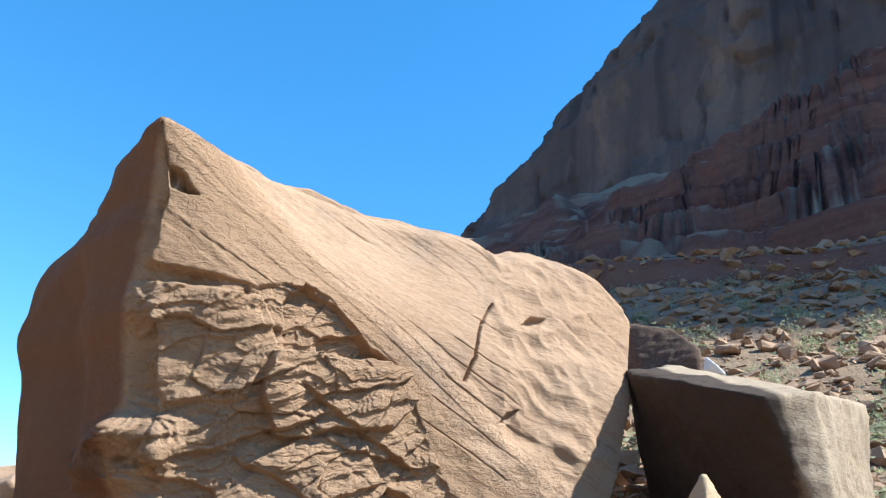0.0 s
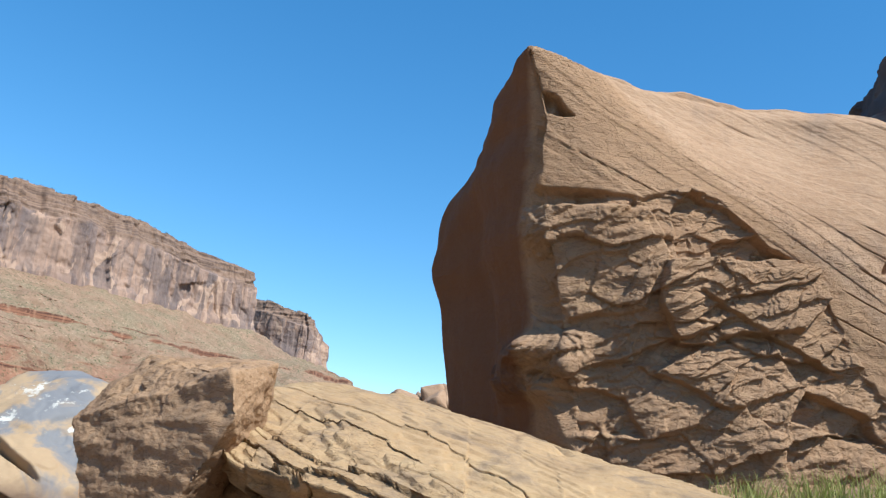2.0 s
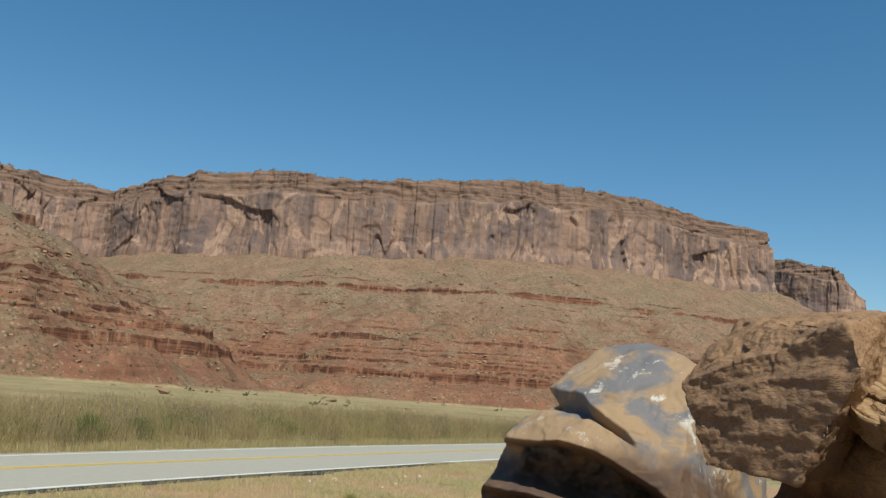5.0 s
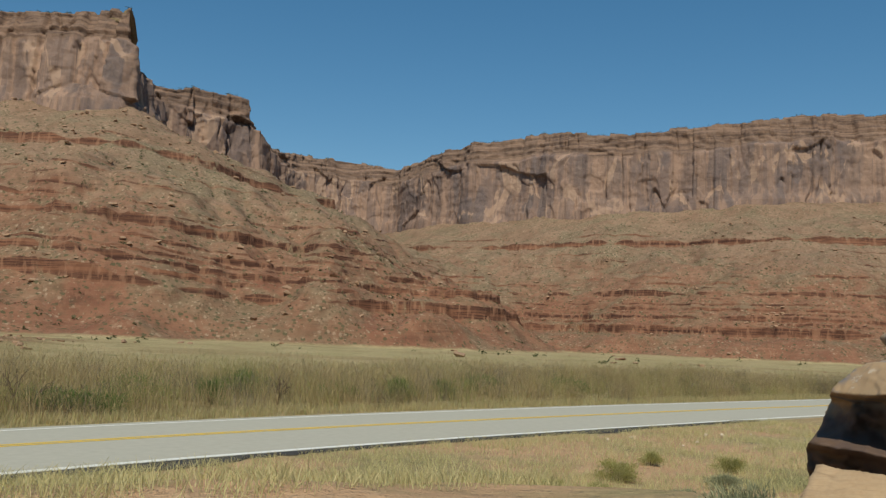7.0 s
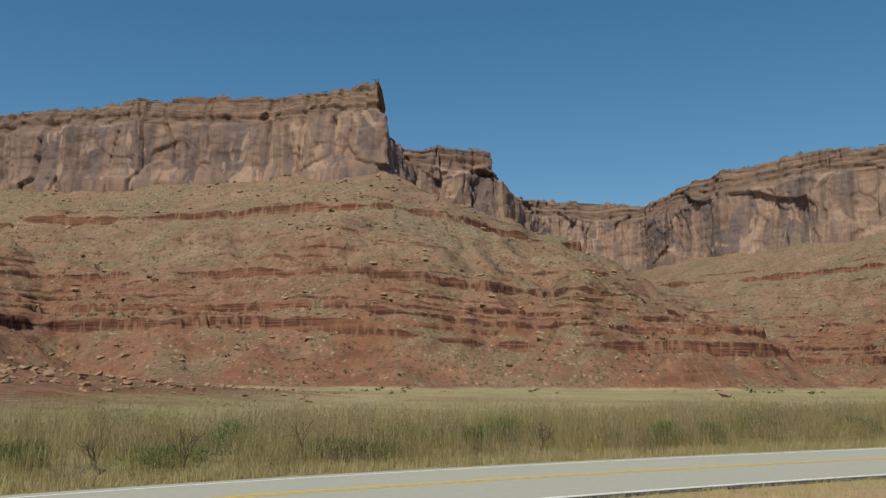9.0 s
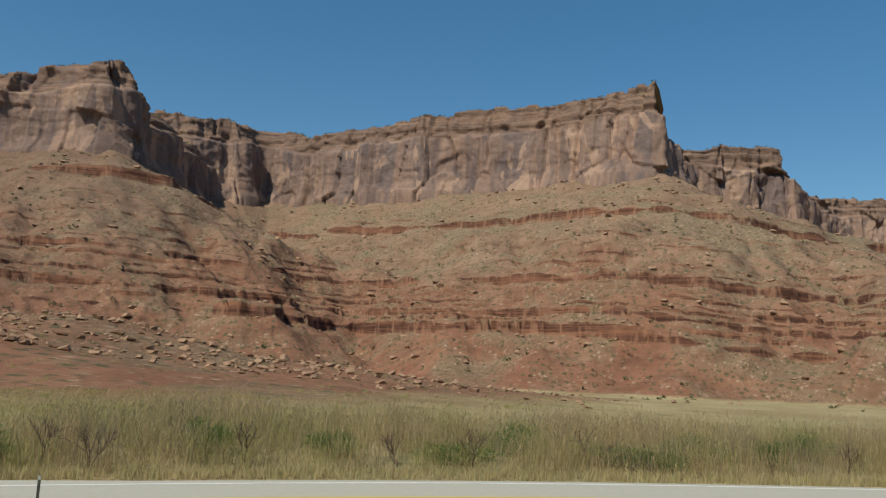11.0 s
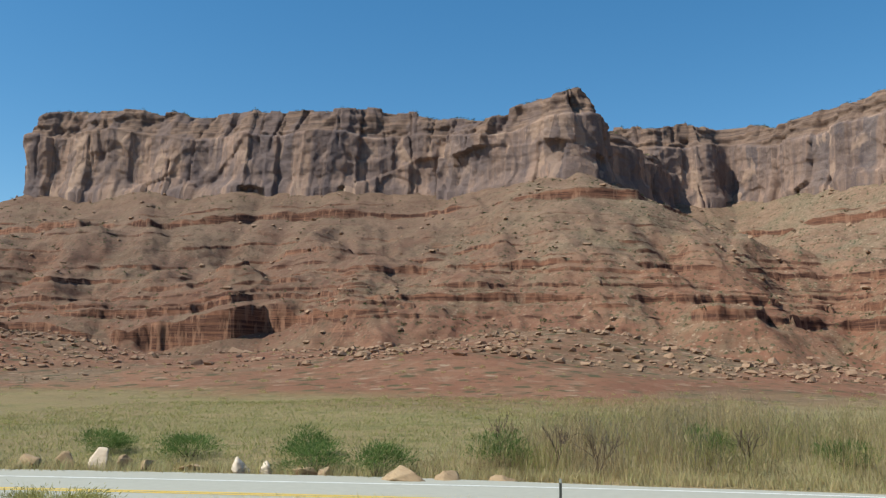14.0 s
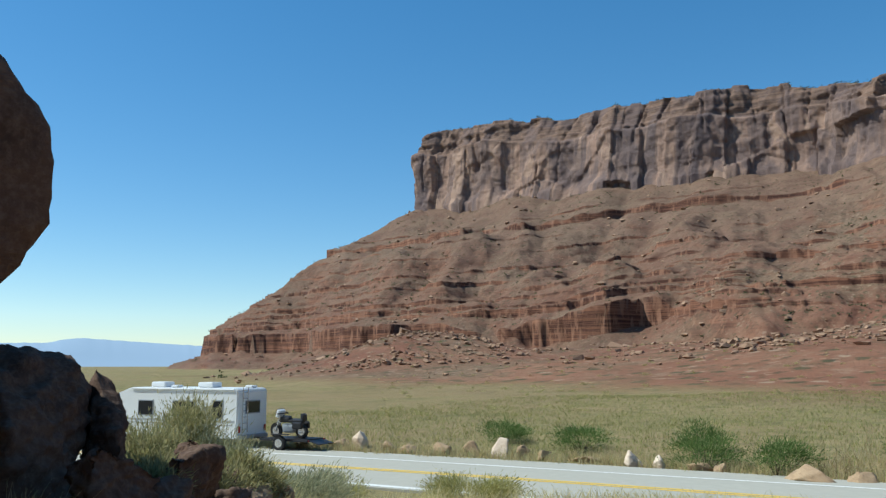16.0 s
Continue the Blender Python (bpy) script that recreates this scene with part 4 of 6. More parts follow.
def boulder_relief(p, n):
    """The great boulder: smooth cross-bedded upper layer, broken panels below it, a crack, a hollow below the tip."""
    x, y, z = p.T
    front = step(0.56, 0.72, -n[:, 0])
    w1, w2 = noise3(y * 1.3, z * 1.3, x * 0.9), noise3(y * 1.3 + 7, z * 1.3, x * 0.9 + 5)
    yy, zz = y + 0.10 * w1 + 0.03 * noise3(y * 6, z * 6, 1.0), z + 0.08 * w2 + 0.03 * noise3(y * 6, z * 6, 8.0)
    edge = np.interp(yy, [-7.6, -6.6, -5.9, -5.3, -4.95, -4.8, -4.2, -3.5, -2.95, -2.3, -0.8, 1.0], [3.6, 4.6, 5.4, 6.3, 6.95, 7.35, 7.55, 8.25, 8.5, 8.15, 8.05, 8.0])
    upper = step(-0.03, 0.03, zz - edge)
    # the smooth layer: long bedding lines falling away from the tip
    q, along = z - 0.45 * y, y + 0.45 * z
    smooth = 0.05 * fbm(x * 0.45, y * 0.45, z * 0.45, 2)
    smooth = smooth + 0.055 * terrace(noise3(q * 0.8, along * 0.16, 2.0), 4, 0.12) + 0.02 * terrace(noise3(q * 2.0, along * 0.25, 6.0), 3, 0.15)
    seam = np.abs(noise3(q * 1.7, along * 0.12, 3.0))
    smooth = smooth - 0.045 * np.clip(1 - seam / 0.035, 0, 1) * step(0.0, 0.3, noise3(along * 0.5, q * 0.6, 14.0))
    smooth = smooth + 0.006 * fbm(x * 5, y * 5, z * 5, 2)
    # the broken layer: plates flaked off along beds that climb away from the tip
    v = z + 0.32 * y
    ya, va = y + 0.22 * noise3(y * 1.1, z * 1.1, 21.0) + 0.06 * noise3(y * 4.5, z * 4.5, 22.0), v + 0.16 * noise3(y * 1.1, z * 1.1, 23.0) + 0.05 * noise3(y * 4.5, z * 4.5, 24.0)
    f1, f2, lv, da, db = worley(ya * 0.85, va * 1.5, 3)
    rough = 0.12 * (lv - 0.5) + 0.08 * (PERM[(lv * 255).astype(int)] / 255 - 0.5) * da - 0.06 * db
    g1, g2, lw, ea, eb = worley(ya * 2.1 + 3 * lv, va * 3.8, 5)
    rough = rough + 0.05 * (lw - 0.5) + 0.04 * (PERM[(lw * 255).astype(int)] / 255 - 0.5) * ea - 0.025 * eb
    some = step(-0.1, 0.3, noise3(y * 0.8 + 2, z * 1.0, 16.0))
    h1, h2, lx, fa, fb_ = worley(ya * 4.6 + 5 * lw, va * 8.5, 8)
    rough = rough + some * (0.03 * (lx - 0.5) - 0.018 * fb_) - 0.02 * np.clip(1 - (f2 - f1) / 0.05, 0, 1) + 0.07 * terrace(fbm(y * 1.3, v * 2.6, x * 0.3, 3), 4, 0.12) + 0.010 * fbm(y * 6, z * 7, x * 6, 2) - 0.05
    for out, corners in FACE_PANELS:
        rough = rough + out * inside(yy, zz, corners, 0.03)
    h = zz - (5.5 - 0.45 * (y + 1.5))
    rough = rough - 0.16 * step(0.03, -0.02, h) * np.exp(-np.clip(-h, 0, 9) / 0.4) * step(-1.0, -1.4, y) * step(-3.9, -3.3, y)
    h = zz - (6.75 + 0.5 * (y + 3.2))
    rough = rough - 0.12 * step(0.03, -0.02, h) * np.exp(-np.clip(-h, 0, 9) / 0.3) * step(-3.0, -3.3, y) * step(-5.4, -4.9, y)
    band = inside(yy, zz, [(-0.3, 7.88), (-0.3, 8.12), (-2.2, 8.16), (-2.2, 7.98)], 0.03)
    rough, smooth = rough - 0.10 * band, smooth - 0.10 * band
    # right of the crack the smooth layer is chipped
    patch = step(-6.35, -6.6, yy) * step(-9.2, -8.4, y) * step(6.0, 6.8, z)
    chips = 0.16 * (0.3 - np.abs(noise3(y * 0.8 + 0.3 * z, z * 1.0, x * 0.5 + 9))) + 0.07 * (0.3 - np.abs(noise3(y * 1.9, z * 2.3 - 0.6 * y, x + 4))) + 0.012 * fbm(y * 4, z * 4, x * 2, 2)
    low = step(-5.2, -6.2, yy) * step(7.2, 6.6, z)
    r = upper * (smooth + (patch + 0.6 * low) * chips) + (1 - upper) * rough
    for py, pz, wide, high, tilt, deep in POCKETS:
        a, b = (yy - py) + tilt * (zz - pz), (zz - pz) - tilt * (yy - py)
        r = r - deep * step(1.0, 0.7, np.abs(a / wide) + np.abs(b / high)) * step(-1.2, 0.6, b / high)
    a, c = np.array([-6.42, 9.02]), np.array([-5.80, 7.35])
    u = np.clip(((y - a[0]) * (c - a)[0] + (z - a[1]) * (c - a)[1]) / ((c - a) @ (c - a)), 0, 1)
    across = ((y - a[0]) * (c - a)[1] - (z - a[1]) * (c - a)[0]) / np.linalg.norm(c - a) + 0.06 * w1 + 0.02 * noise3(y * 7, z * 7, 4.0)
    r = r - 0.16 * np.exp(-(across / 0.02) ** 2) * step(0.0, 0.05, u) * step(1.0, 0.95, u)
    hole = inside(yy, zz, [(-0.56, 9.66), (-0.72, 9.70), (-1.16, 9.38), (-0.95, 9.34), (-0.6, 9.36)], 0.03)
    r = r - 0.34 * hole * (0.7 + 0.6 * noise3(y * 3, z * 4, 1.0))
    knob = np.exp(-((y + 1.0) / 0.55) ** 4 - ((z - 5.62) / 0.42) ** 4) * step(0.2, 0.5, -n[:, 0])
    knob = knob * (0.42 + 0.4 * terrace(fbm(y * 1.6, z * 1.8, x * 1.2, 2), 3, 0.15))
    side = 0.12 * fbm(x * 0.55, y * 0.55, z * 0.35, 3) + 0.04 * np.abs(noise3(x * 1.4, y * 1.4, z * 0.8)) + 0.02 * fbm(x * 2.5, y * 2.5, z * 1.5, 3) - 0.25 * np.exp(-((z - 6.9) / 0.8) ** 2 - ((x - 15.4) / 0.9) ** 2)
    nick = step(0.35, 0.6, -n[:, 0]) * step(0.93, 0.75, -n[:, 0]) * step(-1.6, -1.2, y)
    r = front * r + (1 - front) * side
    return r + knob + nick * (0.22 * terrace(fbm(z * 1.1, x * 0.6, 5.0 + 0 * z, 3), 4, 0.15) - 0.02)


def lean_back(p):
    """The top between the tip and the far lump lies further back and a little lower; the shaded side is scooped and bulges."""
    x, y, z = p.T
    w = step(7.6, 10.3, z) * np.exp(-((y + 4.2) / 2.4) ** 2)
    notch = np.exp(-((y + 6.75) / 0.3) ** 2) * step(9.3, 10.0, z)
    dip = np.exp(-((y + 2.0) / 0.95) ** 2) * step(9.2, 10.0, z)
    scoop = step(-1.6, -0.2, y) * (-0.12 * np.exp(-((z - 9.75) / 0.34) ** 2) - 0.16 * np.exp(-((z - 9.2) / 0.3) ** 2) + 0.14 * np.exp(-((z - 7.45) / 0.4) ** 2))
    scoop = scoop - 0.22 * np.exp(-((x - 14.7) / 0.55) ** 2) * step(-0.6, 0.0, y) * step(9.0, 8.0, z)
    return p + np.stack([0.75 * w, scoop, -0.16 * w - 0.18 * notch - 0.20 * dip], 1)


BOULDER = [(12.26, -0.36, 10.40), (12.55, -0.62, 10.20), (13.65, -3.0, 10.10), (13.95, -4.4, 10.08), (14.3, -5.7, 10.18), (14.4, -6.9, 10.22), (13.9, -7.85, 10.55), (13.7, -9.0, 10.15),
           (13.75, -9.75, 9.5), (13.35, -9.5, 7.9), (13.1, -9.0, 6.2), (13.0, -8.2, 4.2), (13.05, -0.45, 8.7), (13.2, -0.70, 8.2), (13.25, -0.83, 6.0), (13.05, -1.65, 4.0),
           (16.2, 0.9, 7.7), (16.2, 0.8, 9.0), (14.5, -0.02, 10.02), (16.4, 0.2, 4.0), (12.85, -4.9, 6.2), (12.75, -4.7, 4.0),
           (20.0, -1.0, 3.6), (20.0, -9.0, 4.0), (19.0, -9.0, 8.6), (19.0, -1.0, 8.6)]
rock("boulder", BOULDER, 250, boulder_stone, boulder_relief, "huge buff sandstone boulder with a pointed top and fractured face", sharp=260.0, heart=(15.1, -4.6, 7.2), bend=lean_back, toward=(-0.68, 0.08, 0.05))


def streaked_relief(p, n):
    x, y, z = p.T
    return 0.05 * fbm(x * 0.8, y * 0.8, z * 0.8, 3) + 0.03 * noise3((x - y) * 4, z * 0.5, 2.0) * step(0.6, 0.3, n[:, 2]) + 0.02 * fbm(x * 4, y * 4, z * 4, 3)


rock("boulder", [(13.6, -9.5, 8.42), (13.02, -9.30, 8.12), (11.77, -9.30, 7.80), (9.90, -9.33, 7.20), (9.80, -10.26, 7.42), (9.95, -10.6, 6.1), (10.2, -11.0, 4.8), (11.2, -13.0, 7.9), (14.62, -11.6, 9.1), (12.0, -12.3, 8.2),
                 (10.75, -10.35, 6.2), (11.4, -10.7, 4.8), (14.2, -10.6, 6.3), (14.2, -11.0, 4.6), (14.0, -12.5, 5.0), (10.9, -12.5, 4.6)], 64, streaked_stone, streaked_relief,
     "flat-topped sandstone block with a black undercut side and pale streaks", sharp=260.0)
rock("boulder", [(8.5, -7.0, 5.65), (8.8, -7.3, 5.5), (9.0, -7.9, 5.2), (8.3, -6.9, 4.9), (8.4, -7.9, 4.6), (9.4, -7.4, 4.5), (8.2, -7.3, 4.3), (9.2, -6.8, 4.6)], 40, pale_stone, worn(0.04, 0.5, 1.0), "small buff rock beside a dark block", sharp=120.0)
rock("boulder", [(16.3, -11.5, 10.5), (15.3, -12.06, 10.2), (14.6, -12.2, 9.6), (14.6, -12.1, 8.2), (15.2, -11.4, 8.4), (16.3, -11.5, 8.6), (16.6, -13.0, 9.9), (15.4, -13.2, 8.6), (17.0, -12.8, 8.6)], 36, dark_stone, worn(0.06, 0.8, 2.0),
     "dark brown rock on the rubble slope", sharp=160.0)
rock("stone", [(14.15, -11.95, 9.30), (13.95, -11.98, 9.12), (13.85, -12.25, 8.86), (14.05, -12.35, 9.0), (14.3, -12.3, 8.9), (14.2, -11.9, 8.85)], 10, plain("white_stone", (0.62, 0.60, 0.58), 0.8), worn(0.01, 0.3, 2.0), "white flat stone lying against a block", "stone", sharp=160.0)
for k in range(16):
    rnd = np.random.RandomState(300 + k)
    px, py, w = 45.5 + rnd.uniform(-2.0, 3.0), 1.6 + rnd.uniform(-3.2, 2.6), rnd.uniform(0.7, 2.0)
    h = w * rnd.uniform(0.6, 0.9)
    q = rnd.normal(size=(13, 3))
    q /= np.linalg.norm(q, axis=1)[:, None]
    q = q * (w / 2, w / 2, h * 0.6) + (px, py, 6.6 + h * 0.2 + 1.5 * math.exp(-((py - 1.4) / 2.0) ** 2 - ((px - 46) / 2.0) ** 2))
    rock("boulder", [tuple(v) for v in q], 9, rubble_stone, worn(0.06, 0.9, k * 3.1), "buff rock in a heap beyond the great boulder", sharp=90.0, group="rock heap")
def under_relief(p, n):
    x, y, z = p.T
    return 0.06 * fbm(x * 0.8, y * 0.8, z * 0.8, 3) + 0.03 * noise3(x * 0.7, y * 0.7, z * 6) + 0.012 * fbm(x * 5, y * 5, z * 5, 3)


def build_slab():
    """A tilted slab: beds breaking off in ledges towards the open edge, over a hollow underside."""
    yy = np.linspace(1.25, -2.45, 440)
    edge = np.interp(yy, [-2.45, -2.2, -1.3, -0.35, -0.15, 0.15, 0.5, 0.9, 1.3], [3.8, 3.7, 3.35, 3.42, 3.6, 3.85, 4.1, 4.22, 4.45])
    edge = edge + 0.07 * noise3(yy * 1.6, 0.0, 4.0) + 0.10 * (cells(yy * 2.1 + 0.4 * noise3(yy * 1.2, 0.0, 8.0), 7) - 0.5) + 0.03 * noise3(yy * 7, 0.0, 2.0)
    back = np.interp(yy, [-2.45, -1.6, -1.3, -0.55, -0.1, 0.5, 1.15, 1.3], [4.0, 4.35, 4.85, 5.8, 6.35, 6.65, 6.3, 6.2])
    low = np.interp(yy, [-2.45, -1.3, -0.35, -0.15, 0.15, 0.5, 0.9, 1.25], [3.25, 3.30, 3.40, 3.50, 3.60, 3.70, 3.76, 3.90])
    high = np.interp(yy, [-2.45, -1.6, -1.3, -0.55, -0.1, 0.5, 1.15, 1.3], [3.62, 3.76, 3.92, 4.06, 4.24, 4.40, 4.36, 4.3])
    u = np.r_[np.linspace(0, 1, 360), 1.06, 1.16]
    U, Y = np.meshgrid(u, yy, indexing="ij")
    X = edge + (back - edge) * U
    Z = low + (high - low) * (1 - np.clip(1 - U, 0, 1) ** 1.55) - 2.2 * np.clip(U - 1, 0, 1)
    w1, w2 = noise3(X * 1.4, Y * 1.4, 1.0), noise3(X * 5.1, Y * 4.2, 5.0)
    # beds that break off towards the open edge, each with a sharp lip over the next
    C = 0.78 * X - 0.62 * Y + 0.06 * noise3(X * 0.8, Y * 0.8, 31.0) + 0.035 * w1 + 0.02 * w2 + 0.008 * noise3(X * 17, Y * 17, 3.0)
    lips = np.array([1.6, 2.0, 2.16, 2.30, 2.42, 2.55, 2.66, 2.80, 2.93, 3.06, 3.22, 3.47, 3.72, 3.95, 4.3, 5.0, 6.5])
    k = np.clip(np.searchsorted(lips, C) - 1, 0, len(lips) - 2)
    inner = (C - lips[k]) / (lips[k + 1] - lips[k])
    held = step(-0.15, 0.2, noise3(X * 1.1 + k * 3.7, Y * 1.1, k * 5.3) + 0.5 * (0.4 - U))
    held = np.where(k == 11, 0.42 * step(0.9, 0.7, U), np.where(k < 9, 0.7, 0.25) * held * (1 - step(0.12, 0.34, U)))
    drop = (0.025 + 0.04 * cells(k + 0.5, 7)) * (0.5 + 0.5 * step(0.6, 0.2, U))
    lip = held * np.exp(-inner * (lips[k + 1] - lips[k]) / 0.03)
    foot = held * np.exp(-(1 - inner) * (lips[k + 1] - lips[k]) / 0.03)
    Z = Z + held * drop * (0.5 - inner) - 0.012 * foot
    X, Y = X - 0.05 * lip + 0.03 * foot, Y + 0.04 * lip - 0.02 * foot
    Z = Z + 0.014 * fbm(X * 1.7, Y * 1.7, 2.0, 3) + 0.02 * terrace(fbm(X * 2.0, Y * 2.0, 6.0, 3), 4, 0.15) * (1 - 0.5 * U) + 0.004 * fbm(X * 11, Y * 11, 4.0, 3)
    Z = Z + 0.15 * (1 - 0.75 * step(0.25, 0.7, U)) * terrace(fbm(1.5 * (0.78 * X - 0.62 * Y) + 0.1 * w1, 0.5 * (0.62 * X + 0.78 * Y), 5.0, 4), 6, 0.10)
    crack = np.abs(noise3(0.9 * (0.78 * X - 0.62 * Y) + 0.012 * w2, (0.62 * X + 0.78 * Y) * 0.18, 11.0))
    Z = Z - 0.03 * np.clip(1 - crack / 0.014, 0, 1) * step(0.0, 0.25, noise3(X * 1.3, Y * 1.3, 21.0))
    rows_v = [np.stack([X, Y, Z], -1)]
    for inward, down in ((0.03, 0.03), (0.10, 0.06), (0.09, 0.10), (0.55, 0.17)):
        inward = inward + 0.03 * noise3(yy * 6, inward * 9, 1.0)
        rows_v.insert(0, np.stack([X[0] + inward, yy, Z[0] - down], -1)[None])
    v = np.concatenate(rows_v)
    faces = grid_faces(v.shape[0], v.shape[1])
    slab = tagged(new("rock_slab"), "long tilted sandstone slab with golden ledges and an undercut edge", "rock")
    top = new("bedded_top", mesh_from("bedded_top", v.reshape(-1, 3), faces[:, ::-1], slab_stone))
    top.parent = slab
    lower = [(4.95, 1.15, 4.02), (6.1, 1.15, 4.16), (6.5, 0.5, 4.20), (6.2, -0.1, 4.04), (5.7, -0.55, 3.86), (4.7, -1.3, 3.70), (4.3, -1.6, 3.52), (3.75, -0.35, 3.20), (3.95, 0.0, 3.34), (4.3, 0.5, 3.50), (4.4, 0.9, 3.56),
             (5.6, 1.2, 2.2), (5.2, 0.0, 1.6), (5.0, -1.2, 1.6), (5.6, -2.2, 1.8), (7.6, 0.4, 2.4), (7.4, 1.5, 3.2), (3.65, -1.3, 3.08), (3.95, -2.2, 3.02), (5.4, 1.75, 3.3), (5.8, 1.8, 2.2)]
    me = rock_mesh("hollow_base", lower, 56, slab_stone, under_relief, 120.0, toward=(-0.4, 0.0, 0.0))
    base = new("hollow_base", me)
    base.parent = slab
    # thin plates left hanging below the open edge
    for i, (a, b, deep, thick) in enumerate((((4.22, 0.70, 3.50), (3.98, 0.24, 3.38), 0.5, 0.035), ((4.26, 0.56, 3.575), (4.02, 0.14, 3.50), 0.5, 0.03), ((4.05, 0.40, 3.64), (3.72, -0.02, 3.53), 0.55, 0.04), ((4.14, 0.86, 3.63), (4.05, 0.52, 3.60), 0.4, 0.03))):
        a, b = Vector(a), Vector(b)
        m_ = (a + b) / 2 + Vector((-0.07, 0.03, -0.005))
        inw = Vector((deep, 0.1, -0.02))
        corners = [c + Vector((0, 0, dz)) for c in (a, m_, b, a + inw, b + inw) for dz in (0, -thick)]
        plate = new("ledge_plate", rock_mesh("ledge_plate", [tuple(c) for c in corners], 22, slab_stone, worn(0.008, 0.12, i * 2.3), 120.0))
        plate.parent = slab
    tagged(base, "dark smooth underside of the slab")


build_slab()
def block_relief(p, n):
    """Flaked face of the small block, its upper corner chipped away."""
    x, y, z = p.T
    v = z + 0.06 * y
    r = 0.02 * terrace(fbm(x * 1.5, y * 1.8, v * 2.6, 3), 5, 0.2) + 0.014 * terrace(fbm(x * 4, y * 4, v * 11, 3), 3, 0.3) + 0.004 * fbm(x * 16, y * 16, z * 16, 2)
    chip = step(0.0, 0.5, noise3(x * 5, y * 5, z * 5) + 2.2 * (z - 4.12)) * step(3.95, 4.1, z)
    edge = step(0.9, 0.6, np.abs(n).max(1))
    return r - 0.05 * chip * terrace(np.abs(fbm(x * 5, y * 5, z * 6, 2)), 3, 0.2) - 0.03 * edge * np.abs(noise3(x * 7, y * 7, z * 7))


BLOCK = [(4.17, 1.03, 4.20), (4.08, 0.96, 4.00), (4.26, 1.25, 3.53), (4.46, 1.71, 3.556), (4.63, 1.89, 3.95), (4.67, 1.78, 4.07), (4.92, 1.68, 4.30), (4.91, 1.35, 4.33), (4.79, 0.98, 4.31),
         (5.58, 1.66, 4.15), (5.58, 1.26, 4.15), (5.38, 1.76, 3.65), (5.38, 1.16, 3.55)]
rock("boulder", BLOCK, 84, block_stone, block_relief, "brown square-faced sandstone block resting on a slab", sharp=300.0, toward=(-0.4, -0.1, 0.0))


def weathered(p, n):
    x, y, z = p.T
    line = np.interp(y, [3.2, 3.39, 3.79, 4.07, 4.5], [3.52, 3.62, 3.83, 3.88, 3.9]) + 0.03 * noise3(x * 4, y * 4, 2.0)
    h = z - line
    gash = step(3.15, 3.45, y) * (0.05 * step(-0.01, 0.03, h) - 0.17 * np.exp(-(np.clip(-h, 0, 1) / (0.02 + 0.09 * step(3.4, 4.0, y))) ** 2) * step(0.02, -0.01, h))
    return 0.05 * fbm(x, y, z, 3) + 0.03 * terrace(fbm(x * 2, y * 2, z * 2, 2), 3, 0.2) + 0.012 * fbm(x * 5, y * 5, z * 5, 3) + gash


def hollow_out(p):
    """The foot of the varnished boulder is weathered back under its lip, with a thin shelf left in the hollow."""
    x, y, z = p.T
    side = 0.45 * x - 0.89 * y
    deep = 0.89 * x + 0.45 * y
    w1 = noise3(x * 1.1, y * 1.1, z * 1.1)
    lip = np.interp(side, [-1.0, -0.7, -0.25, 0.05, 0.27, 0.54, 0.7, 1.2], [3.42, 3.46, 3.50, 3.42, 3.31, 3.19, 3.07, 2.9]) + 0.05 * w1
    below = step(0.02, -0.10, z - lip) * step(2.35, 2.7, z)
    shelf = np.exp(-((z + 0.12 * side - 3.0 + 0.08 * w1) / 0.06) ** 2)
    back = below * (0.75 - 0.4 * shelf + 0.15 * noise3(side * 1.6, 0.0, z * 2.6) + 0.14 * fbm(side * 4, deep * 2, z * 5, 3)) * step(9.0, 8.3, deep)
    return p + np.stack([0.89 * back, 0.45 * back, 0 * back], 1)


VARNISHED = [(7.26, 4.41, 3.53), (7.78, 4.11, 4.08), (8.26, 4.05, 4.35), (8.45, 3.64, 4.40), (8.03, 2.95, 4.26), (7.0, 3.8, 3.45), (7.1, 3.4, 3.42), (7.15, 2.8, 3.3), (6.75, 4.5, 2.95), (6.9, 3.6, 2.7), (7.0, 2.6, 2.7),
             (7.56, 3.43, 4.0), (9.5, 3.9, 4.0), (9.3, 2.9, 3.9), (9.5, 4.2, 1.6), (9.3, 2.4, 1.6), (6.9, 4.4, 1.6), (7.0, 2.5, 1.6)]
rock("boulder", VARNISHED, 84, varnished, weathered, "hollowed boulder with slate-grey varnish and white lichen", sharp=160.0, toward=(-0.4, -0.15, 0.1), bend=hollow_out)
rock("boulder", [(6.3, 4.05, 3.0), (6.5, 3.6, 2.98), (6.6, 3.1, 2.9), (6.6, 2.7, 2.8), (5.8, 3.95, 2.62), (5.7, 3.6, 2.3), (5.9, 2.7, 2.4), (6.9, 4.2, 2.0), (5.7, 4.0, 1.7), (6.0, 2.5, 1.7), (6.9, 2.5, 2.2)], 50, pale_stone, worn(0.05, 0.5, 8.0),
     "pale buff rock in full sun below a hollow", sharp=70.0)
